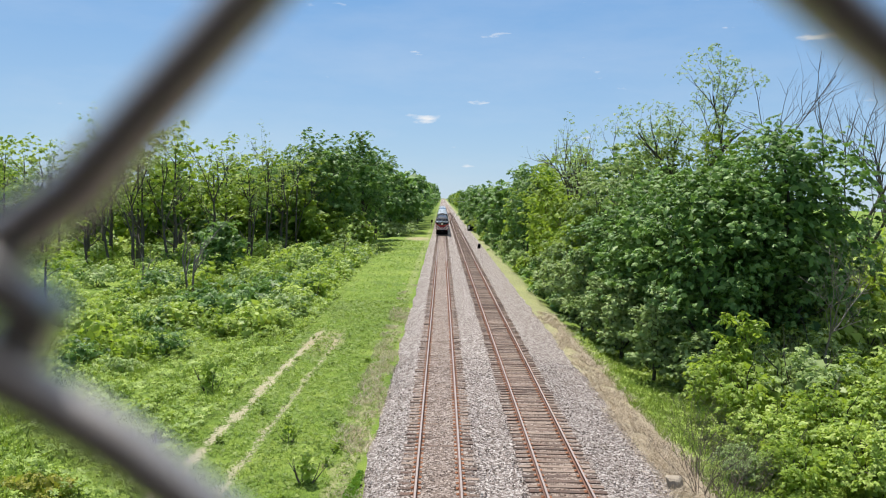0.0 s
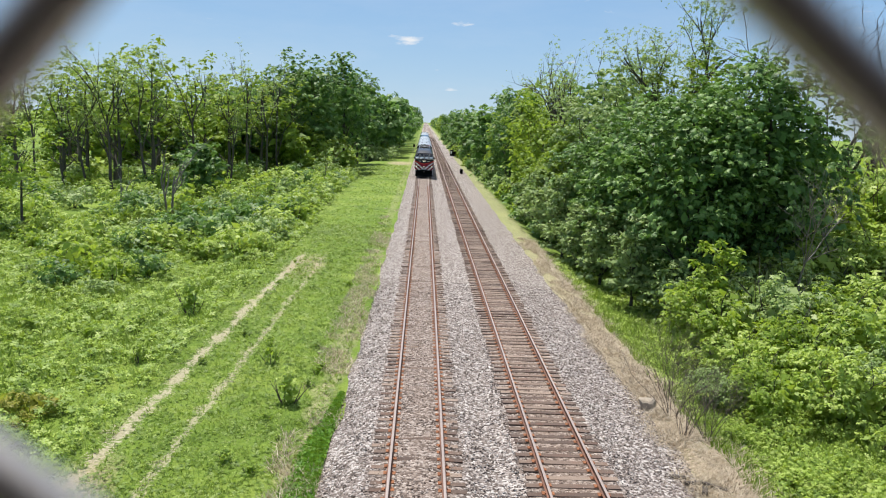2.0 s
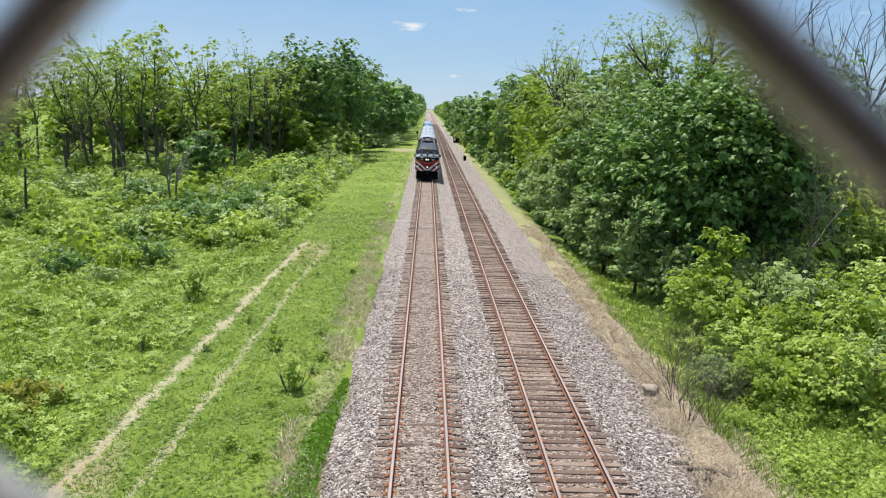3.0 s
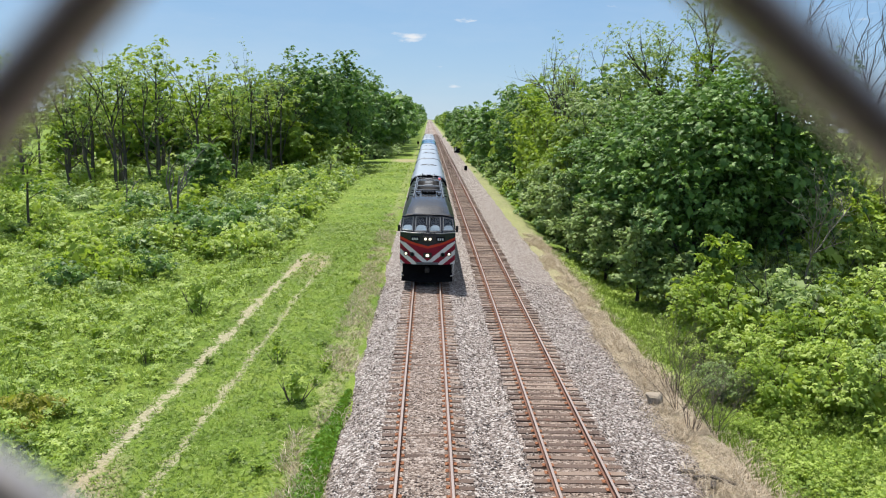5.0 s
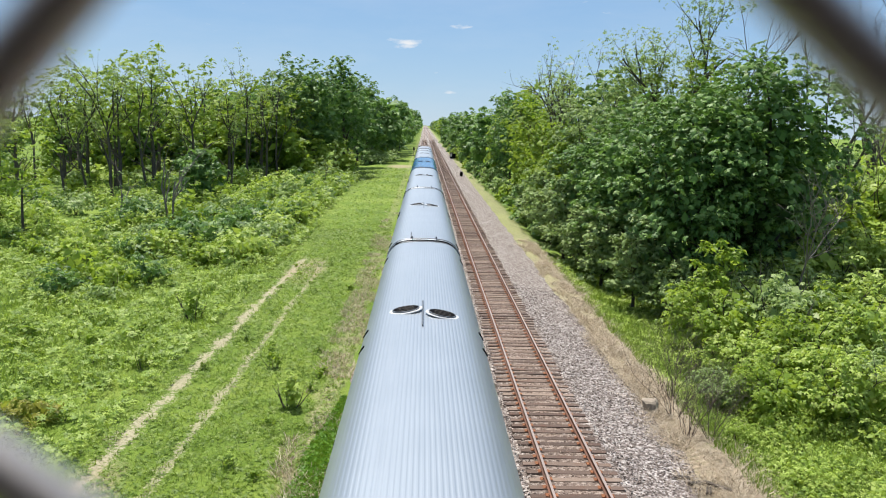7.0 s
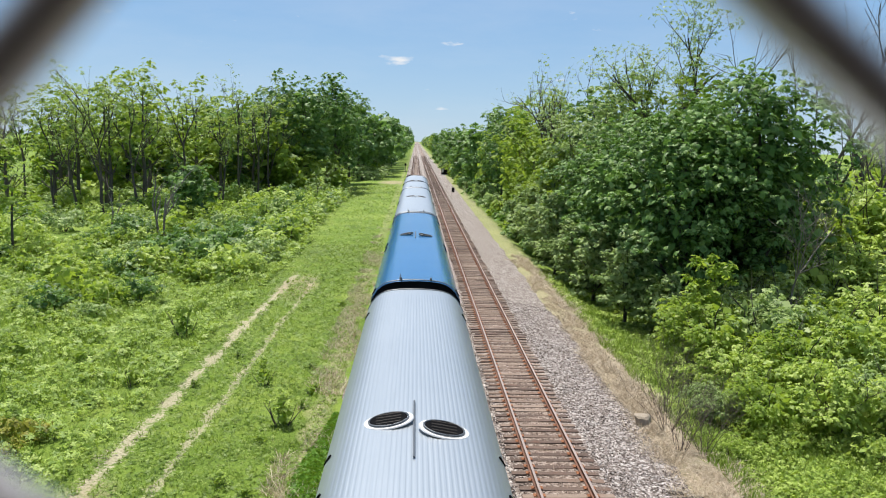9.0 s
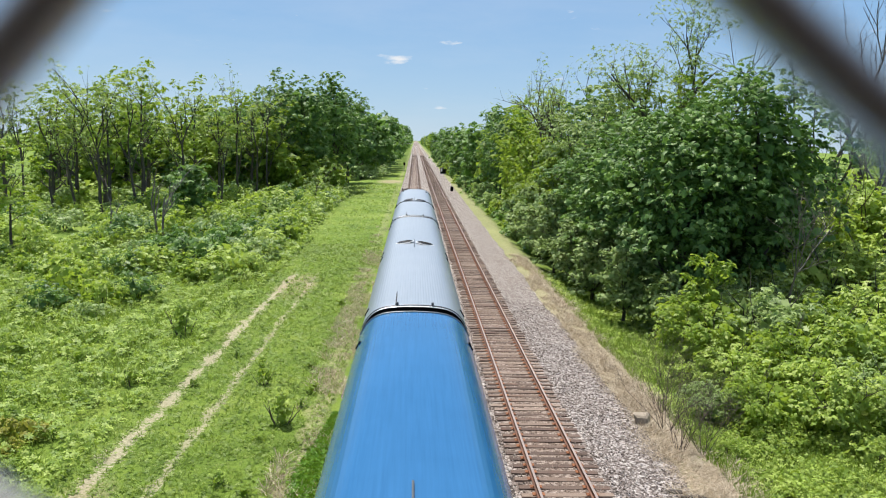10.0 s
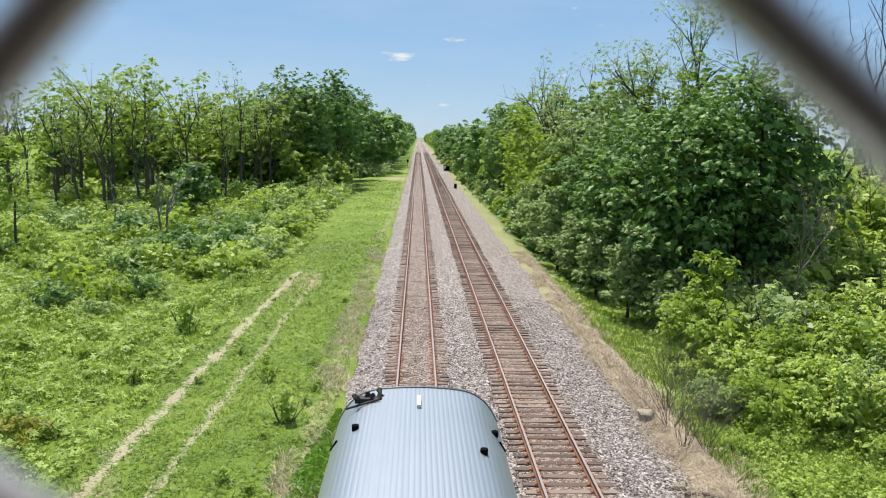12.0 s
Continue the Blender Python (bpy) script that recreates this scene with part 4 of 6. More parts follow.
# grass, straw and low herbs
def blades(name, seed, count, area, keep, height, width, mat, label, lean=0.5):
    rng = np.random.default_rng(seed)
    x = rng.uniform(area[0], area[1], count)
    y = area[2] + (area[3] - area[2]) * rng.random(count) ** 1.5
    ok = [i for i in range(count) if keep(x[i], y[i])]
    x, y = x[ok], y[ok]
    n = len(x)
    z = np.array([ground_z(a, b) for a, b in zip(x, y)]) - 0.02
    base = np.stack([x, y, z], 1)
    a = rng.uniform(0, 6.3, n)
    side = np.stack([np.cos(a), np.sin(a), np.zeros(n)], 1) * (width * rng.uniform(0.6, 1.4, n))[:, None]
    h = height * rng.uniform(0.4, 1.3, n)
    tip = np.stack([rng.normal(0, lean, n) * h, rng.normal(0, lean, n) * h, h], 1)
    q = np.stack([base - side, base + side, base + tip + side * 0.25, base + tip - side * 0.25], 1)
    ob = new(name, quads_mesh(name, q, mat))
    return tagged(ob, label, "grass", kind="stuff")


def tuft(x, y, s, cut):
    return noise.noise((x * s, y * s, 5.5)) > cut


def rut(x, y):
    x += 0.30 * noise.noise((x * 1.5, y * 1.5, 4.4))
    return y < 58 and (abs(x - (-9.95 + 0.0185 * y)) < 0.17 or abs(x - (-7.75 + 0.009 * y)) < 0.06)


blades("meadow_grass", 200, 60000, (-30, -3.1, 15, 80), lambda x, y: x > -4 - y * 0.62 and not rut(x, y) and tuft(x, y, 0.8, -0.35), 0.16, 0.017, M_GRASS, "bright green rough meadow grass", 0.6)
blades("tall_grass", 201, 40000, (-34, -10.6, 16, 75), lambda x, y: x > -4 - y * 0.62 and tuft(x, y, 0.45, -0.05), 0.5, 0.03, M_GRASS, "tall green grass and weeds", 0.5)
blades("bank_grass", 202, 45000, (9.6, 20, 16, 62), lambda x, y: tuft(x, y, 0.5, -0.3) and x > 9.9 - 0.2 * noise.noise((x, y, 1)) , 0.35, 0.025, M_GRASS, "green grass on the railway bank")
blades("dry_grass", 203, 52000, (7.7, 11.2, 16, 70), lambda x, y: tuft(x, y, 0.7, -0.2) and abs(x - 9.3) < 1.0 + 0.6 * noise.noise((x * 0.4, y * 0.4, 9)) + (0.9 if y < 27 else 0), 0.22, 0.014, M_STRAW, "matted dry straw beside the ballast", 1.3)
blades("dry_verge", 204, 18000, (-4.4, -2.7, 17, 90), lambda x, y: tuft(x, y, 0.6, -0.02), 0.2, 0.014, M_STRAW, "dry grass at the ballast edge", 0.9)


def herbs(name, seed, count, area, keep, size, high, mat, label):
    """Low leafy cover: small leaves just over the ground."""
    rng = np.random.default_rng(seed)
    x = rng.uniform(area[0], area[1], count)
    y = area[2] + (area[3] - area[2]) * rng.random(count) ** 1.6
    ok = [i for i in range(count) if keep(x[i], y[i])]
    x, y = x[ok], y[ok]
    lift = np.array([0.5 + 0.9 * noise.noise((a * 0.7, b * 0.7, 2.2)) for a, b in zip(x, y)])
    z = np.array([ground_z(a, b) for a, b in zip(x, y)]) + np.clip(lift, 0.08, 1.2) * high * rng.random(len(x)) ** 0.6
    c = np.stack([x, y, z], 1)
    d = rng.normal(0, 0.5, (len(x), 3)) + np.array([0, -0.2, 0.7])
    ob = new(name, spray_mesh(name, rng, c, d, (size * (0.7 + y / 60.0))[:, None], mat, 4, 0.1, 0.26))
    tagged(ob, label, "herbs", kind="stuff")


def left_side(x, y):
    return x > -4 - y * 0.62 and not rut(x, y)


herbs("verge_herbs", 210, 22000, (-10.5, -3.0, 15, 75), lambda x, y: left_side(x, y) and tuft(x, y, 1.1, -0.45), 0.075, 0.14, M_GRASS, "short bright green leafy turf")
herbs("meadow_herbs", 211, 52000, (-34, -10.3, 15, 80), lambda x, y: left_side(x, y) and tuft(x, y, 0.6, -0.4), 0.12, 0.8, M_LEAF_SPRING, "knee-high yellow-green meadow herbs")
herbs("bank_herbs", 212, 23000, (10.2, 22, 15, 60), lambda x, y: tuft(x, y, 0.6, -0.5), 0.085, 0.4, M_LEAF_SPRING, "low light-green herbs on the bank")
herbs("far_verge_herbs", 213, 7000, (-14, -3.2, 68, 176), lambda x, y: tuft(x, y, 0.5, -0.4), 0.07, 0.2, M_GRASS, "rough green grass along the far verge")
blades("straw_mat", 205, 34000, (7.8, 11.4, 16, 38), lambda x, y: tuft(x, y, 0.9, -0.45) and x < 10.3 + max(0.0, 26 - y) * 0.11, 0.12, 0.012, M_STRAW, "trampled pale straw beside the ballast", 2.2)


# ---- train ----
def fluted_material(name, dark, light, metal, rough):
    s = Nodes(name)
    co = s.coords()
    a = s.noise(co, 0.35, 4)
    streak = s.noise(s.coords(stretch=(9, 0.25, 1)), 2.0, 4)
    f = s.math("ADD", s.math("MULTIPLY", a, 0.5), s.math("MULTIPLY", streak, 0.5))
    s.set(s.ramp(f, [(0.3, dark), (0.7, light)]), rough, metal)
    s.bump(s.noise(co, 22.0, 3), 0.06, 0.01)
    return s.m


M_STEEL = fluted_material("ribbed_stainless_steel", (0.30, 0.34, 0.385), (0.355, 0.395, 0.44), 0.55, 0.40)
M_PAD = surface("bright_plate", (0.55, 0.56, 0.57), (0.68, 0.69, 0.70), 2.0, 30.0, 0.5, 0.3, 0.03)
M_BLUE = fluted_material("blue_paint", (0.022, 0.115, 0.27), (0.035, 0.155, 0.35), 0.1, 0.16)
# black parts, and the painted shade inside the locomotive's roof bays
M_BLACK = surface("black_paint_and_bay_shade", (0.004, 0.004, 0.005), (0.011, 0.011, 0.012), 2.0, 20.0, 0.9, 0.0, 0.1, spec=0.02)
M_SOOT = surface("sooty_brown", (0.008, 0.007, 0.007), (0.022, 0.02, 0.019), 3.0, 25.0, 0.75, 0.0, 0.3, spec=0.15)
M_CHAR = surface("charcoal_paint", (0.007, 0.010, 0.018), (0.013, 0.018, 0.030), 0.8, 22.0, 0.25, 0.0, 0.03)
M_HOOD = surface("dusty_dark_green_paint", (0.012, 0.015, 0.013), (0.026, 0.031, 0.027), 0.7, 16.0, 0.4, 0.0, 0.05)
M_ROOFGREY = surface("dusty_roof_paint", (0.035, 0.034, 0.035), (0.065, 0.062, 0.062), 0.9, 18.0, 0.26, 0.1, 0.05)
M_EDGE = surface("grey_blue_rail_paint", (0.07, 0.08, 0.095), (0.12, 0.135, 0.155), 1.5, 25.0, 0.45, 0.1, 0.08)
M_ORANGE = surface("orange_red_paint", (0.46, 0.035, 0.018), (0.56, 0.05, 0.025), 1.5, 20.0, 0.38, 0.0, 0.02, spec=0.2)
M_MAROON = surface("crimson_paint", (0.17, 0.006, 0.022), (0.26, 0.010, 0.032), 1.5, 20.0, 0.38, 0.0, 0.02, spec=0.2)
M_WHITE = surface("white_stripe_paint", (0.55, 0.54, 0.54), (0.70, 0.69, 0.68), 1.5, 20.0, 0.35, 0.0, 0.02)
M_FRAME = surface("steel_window_frame", (0.16, 0.17, 0.18), (0.24, 0.25, 0.26), 2.0, 30.0, 0.4, 0.5, 0.02)
def glass_material():
    s = Nodes("tinted_windscreen").set((0.42, 0.56, 0.72), 0.03, 0.0, 0.5)
    s.b.inputs["Transmission Weight"].default_value = 1.0
    return s.m


M_GLASS = glass_material()
M_PANE_PATCH = surface("pale_pane_patch", (0.30, 0.34, 0.38), (0.52, 0.56, 0.60), 3.0, 12.0, 0.8)
M_SIDEGLASS = surface("dark_side_window", (0.01, 0.013, 0.016), (0.02, 0.025, 0.03), 1.0, 8.0, 0.08, 0.0, 0.0)
M_FAN = surface("bright_fan_hub", (0.13, 0.135, 0.14), (0.21, 0.215, 0.22), 3.0, 30.0, 0.5, 0.2, 0.05)
M_IRON = surface("brown_black_iron", (0.016, 0.014, 0.013), (0.045, 0.04, 0.036), 2.0, 25.0, 0.7, 0.3, 0.2)


def lamp_material():
    s = Nodes("lit_headlamp").set((0.9, 0.85, 0.7), 0.3)
    s.b.inputs["Emission Color"].default_value = (1.0, 0.9, 0.68, 1)
    s.b.inputs["Emission Strength"].default_value = 1.1
    return s.m


M_LAMP = lamp_material()
CARLEN = 25.4


def wheel_mesh():
    bm = bmesh.new()
    rod(bm, (-0.065, 0, 0), (0.065, 0, 0), 0.46, sides=28)
    rod(bm, (-0.09, 0, 0), (-0.065, 0, 0), 0.49, sides=28)
    rod(bm, (0.065, 0, 0), (0.10, 0, 0), 0.14, sides=14)
    me = bpy.data.meshes.new("wheel")
    bm.to_mesh(me)
    bm.free()
    me.materials.append(M_IRON)
    return me


WHEEL = wheel_mesh()


def add_bogie(parent, y, base=2.6):
    bm = bmesh.new()
    for x in (-1.02, 1.02):
        box(bm, x, y, 0.62, 0.14, base + 0.9, 0.26, 0.03)
        for e in (-1, 1):
            box(bm, x, y + e * base / 2, 0.46, 0.2, 0.34, 0.34, 0.03)
            rod(bm, (x, y + e * 0.35, 0.3), (x, y + e * 0.35, 0.72), 0.11, sides=10)
    box(bm, 0, y, 0.68, 2.1, 0.4, 0.3, 0.03)
    bg = part("bogie", bm, M_IRON, parent)
    for e in (-1, 1):
        for sx in (-1, 1):
            w = put("wheel", WHEEL, bg)
            w.matrix_basis = pose(sx * 0.7535, y + e * base / 2, 0.46, 0, 0, 0 if sx > 0 else 180)
        bm = bmesh.new()
        rod(bm, (-0.75, y + e * base / 2, 0.46), (0.75, y + e * base / 2, 0.46), 0.08, sides=10)
        part("axle", bm, M_IRON, bg)
    return bg


def roof_z(x):
    a = abs(x) / 1.52
    return 4.83 - 0.16 * a ** 2 - 0.58 * a ** 6


def car_roof(mat, flutes, front=0.05):
    xs = []
    n = 37
    for i in range(n):
        x0 = -1.5 + 3.0 * i / n
        w = 3.0 / n
        if flutes:
            xs += [(x0, 0.0), (x0 + 0.25 * w, 0.003), (x0 + 0.6 * w, 0.003), (x0 + 0.82 * w, 0.0)]
        else:
            xs += [(x0, 0.0)]
    xs.append((1.5, 0.0))
    prof = [(-1.52, 3.6), (-1.52, 4.0)] + [(x, roof_z(x) + h) for x, h in xs] + [(1.52, 4.0), (1.52, 3.6)]
    ys = (front, front + 0.05, CARLEN / 2 - 0.6, CARLEN / 2 + 0.6, CARLEN - 0.1, CARLEN - 0.05)
    v, f = sweep(prof, ys, False)
    v = [(x, y, z - (0.02 if y in (front, CARLEN - 0.05) else 0)) for x, y, z in v]
    return mesh_of("roof", v, f, mat, False)


def passenger_car(mat, name="passenger_car", flutes=True, tail=False, front=0.05):
    car = new(name)
    put("roof", car_roof(mat, flutes, front), car)
    prof = [(-1.52, 0.95), (-1.52, 3.6), (1.52, 3.6), (1.52, 0.95), (1.3, 0.75), (-1.3, 0.75)]
    v, f = sweep(prof, (0.05, CARLEN - 0.05))
    n = len(prof)
    f += [tuple(range(n)), tuple(range(2 * n - 1, n - 1, -1))]
    put("body", mesh_of("body", v, f, M_STEEL), car)
    # end walls under the roof's curve
    top = [(x, roof_z(x) - 0.03) for x in np.linspace(-1.5, 1.5, 19)]
    for y in (front + 0.04, CARLEN - 0.09):
        sec = [(-1.5, 3.4)] + top + [(1.5, 3.4)]
        v = [(x, y, z) for x, z in sec] + [(x, y + 0.05 * (1 if y < 2 else -1), z) for x, z in sec]
        m = len(sec)
        f = [tuple(range(m)), tuple(range(2 * m - 1, m - 1, -1))] + [(i, i + 1, m + i + 1, m + i) for i in range(m - 1)]
        put("end_wall", mesh_of("end_wall", v, f, M_BLACK), car, "black end wall of the car")
    # ribs at both ends of the roof
    for y in (front + 0.07, CARLEN - 0.12):
        pts = [(x, y, roof_z(x) + 0.012) for x in np.linspace(-1.49, 1.49, 25)]
        v, f = tube(pts, [0.022] * 25, 6)
        put("end_rib", mesh_of("end_rib", v, f, M_EDGE), car, "light rib round the roof's end")
    for y, s in ((0.0, 1), (CARLEN, -1)):
        if tail and s < 0:
            continue
        bm = bmesh.new()
        for k in range(3):
            box(bm, 0, y - s * 0.09 * k, 2.9, 1.15 - 0.05 * k, 0.05, 3.2 + 0.15 * (k % 2), 0.015)
        part("diaphragm", bm, M_BLACK, car, "dark folded gangway between cars")
        bm = bmesh.new()
        box(bm, 0, y - s * 0.02, 4.62, 1.25, 0.34, 0.05, 0.01)
        part("gangway_cap", bm, M_IRON, car)
    # two oval vents near the middle
    vy = CARLEN / 2 + (-0.3 if tail else 0.9)
    if tail:
        pts = [(x, vy - 1.25, roof_z(x) + 0.02) for x in np.linspace(-1.45, 1.45, 25)]
        v, f = tube(pts, [0.035] * 25, 6)
        put("roof_rib", mesh_of("roof_rib", v, f, M_BLACK, True), car, "dark rib across the roof")
        for sx in (-1, 1):
            bm = bmesh.new()
            rod(bm, (sx * 0.2, vy - 0.62, roof_z(0.2) + 0.05), (sx * 0.85, vy - 0.55, roof_z(0.85) + 0.05), 0.03, sides=8)
            part("vent_bar", bm, M_EDGE, car)
    for x in (-0.46, 0.46):
        bm = bmesh.new()
        oy = vy - 0.1 + (0.18 if x < 0 else -0.2)
        sl = math.degrees(math.atan((roof_z(abs(x) + 0.05) - roof_z(abs(x) - 0.05)) / 0.1)) * (1 if x > 0 else -1)
        sl -= 6 if x > 0 else -6
        m = pose(x, oy, roof_z(x) + 0.03, 0, -sl, 0) @ Matrix.Diagonal((0.33, 0.30, 1, 1))
        bmesh.ops.create_cone(bm, cap_ends=True, segments=28, radius1=1.0, radius2=0.95, depth=0.05, matrix=m)
        vent = part("roof_vent", bm, M_BLACK, car, "dark oval roof vent")
        if flutes:
            bm = bmesh.new()
            pad = pose(x, oy, roof_z(x) + 0.016, 0, -sl, 0) @ Matrix.Diagonal((0.43, 0.40, 1, 1))
            bmesh.ops.create_cone(bm, cap_ends=True, segments=28, radius1=1.0, radius2=0.97, depth=0.02, matrix=pad)
            part("vent_pad", bm, M_PAD, vent, "bright smooth plate round the vent")
        ring = [tuple(pose(x, oy, roof_z(x) + 0.045, 0, -sl, 0) @ Vector((0.34 * math.cos(a), 0.31 * math.sin(a), 0))) for a in np.linspace(0, 2 * math.pi, 29)]
        v, f = tube(ring, [0.016] * 29, 5)
        put("vent_rim", mesh_of("vent_rim", v, f, M_EDGE, True), vent)
        for k in range(4):
            bm = bmesh.new()
            a = tuple(pose(x, oy, roof_z(x) + 0.06, 0, -sl, 0) @ Vector((-0.21, -0.2 + k * 0.13, 0)))
            b = tuple(pose(x, oy, roof_z(x) + 0.06, 0, -sl, 0) @ Vector((0.21, -0.2 + k * 0.13, 0)))
            rod(bm, a, b, 0.012, sides=6)
            part("vent_slat", bm, M_IRON, vent)
    # pipe, lifting lugs and hand grips on the roof
    bm = bmesh.new()
    rod(bm, (-0.03, CARLEN / 2 + 1.9, roof_z(0) + 0.03), (-0.03, CARLEN / 2 - 0.6, roof_z(0) + 0.03), 0.02, sides=6)
    part("roof_conduit", bm, M_EDGE, car)
    bm = bmesh.new()
    rod(bm, (-0.55, front + 0.1, roof_z(0.55) + 0.03), (-0.55, 2.0, roof_z(0.55) + 0.03), 0.014, sides=6)
    part("roof_pipe", bm, M_IRON, car)
    for x in (-0.5, 0.5):
        bm = bmesh.new()
        box(bm, x, front + 0.11, roof_z(x) + 0.05, 0.07, 0.12, 0.1, 0.015)
        rod(bm, (x, front + 0.11, roof_z(x)), (x, front - 0.05, roof_z(x) + 0.12), 0.02, sides=6)
        part("lifting_lug", bm, M_EDGE, car)
    for y in (1.6, CARLEN / 2 - 0.8, CARLEN / 2 + 0.6, CARLEN - 1.6):
        for sx in (-1, 1):
            bm = bmesh.new()
            rod(bm, (sx * 1.38, y - 0.12, roof_z(1.38) + 0.04), (sx * 1.50, y + 0.12, roof_z(1.5) + 0.02), 0.02, sides=6)
            part("hand_grip", bm, M_BLACK, car)
    # two rows of windows on each side
    bm = bmesh.new()
    box(bm, 0, 0, 0, 0.012, 1.55, 0.62, 0.0)
    me = bpy.data.meshes.new("window")
    bm.to_mesh(me)
    bm.free()
    me.materials.append(M_SIDEGLASS)
    for sx in (-1, 1):
        for z in (2.0, 3.4):
            for k in range(10):
                if abs(k - 4.5) < 0.6 and z < 3:
                    continue
                put("window", me, car).location = (sx * 1.523, 2.2 + k * 2.33, z)
    add_bogie(car, 3.6)
    add_bogie(car, CARLEN - 3.6)
    if tail:
        # cab end: horn cluster, lamps, and small knobs on the roof
        rng = random.Random(3)
        bm = bmesh.new()
        y = CARLEN - 0.5
        for k in range(7):
            p = Vector((-1.15 + 0.09 * k, y - 0.1 + rng.uniform(-0.18, 0.18), 4.74 + rng.uniform(0, 0.1)))
            q = p + Vector((rng.uniform(-0.16, 0.16), rng.uniform(-0.2, 0.2), rng.uniform(0.0, 0.1)))
            rod(bm, p, q, 0.022, rng.uniform(0.03, 0.06), 8)
        rod(bm, (-1.3, y - 0.4, 4.68), (-0.7, y - 0.28, 4.83), 0.022, sides=8)
        box(bm, -0.95, y - 0.12, 4.76, 0.42, 0.2, 0.1, 0.02)
        part("horn_cluster", bm, M_IRON, car, "brown-black air horn cluster")
        for x, yy in ((-1.05, CARLEN - 1.9), (1.0, CARLEN - 2.9), (1.3, CARLEN - 1.6)):
            bm = bmesh.new()
            rod(bm, (x, yy, roof_z(x) - 0.02), (x, yy, roof_z(x) + 0.08), 0.06, sides=12)
            part("roof_knob", bm, M_BLACK, car)
        bm = bmesh.new()
        box(bm, 0.0, CARLEN - 1.0, roof_z(0) + 0.04, 0.07, 0.5, 0.06, 0.01)
        part("aerial_base", bm, M_WHITE, car)
        bm = bmesh.new()
        box(bm, 0, CARLEN - 0.03, 4.75, 1.0, 0.1, 0.1, 0.02)
        part("marker_strip", bm, M_WHITE, car)
    return car


def lofted(sections, ys):
    v = [(x, y, z) for sec, y in zip(sections, ys) for x, z in sec]
    n = len(sections[0])
    f = [(j * n + i, j * n + i + 1, (j + 1) * n + i + 1, (j + 1) * n + i) for j in range(len(ys) - 1) for i in range(n - 1)]
    return v, f


def section(side, shoulder, deck_x, deck, crown=0.04):
    """Half-round hood section from one sill over the roof to the other."""
    half = [(1.5, 1.15), (1.5, 2.2), (1.5, side), (1.5 - (1.5 - deck_x) * 0.12, side + (shoulder - side) * 0.3), (deck_x + (1.5 - deck_x) * 0.25, shoulder - 0.12), (deck_x, deck), (deck_x * 0.5, deck + crown * 0.7), (0, deck + crown)]
    return [(-x, z) for x, z in half] + [(x, z) for x, z in reversed(half[:-1])]


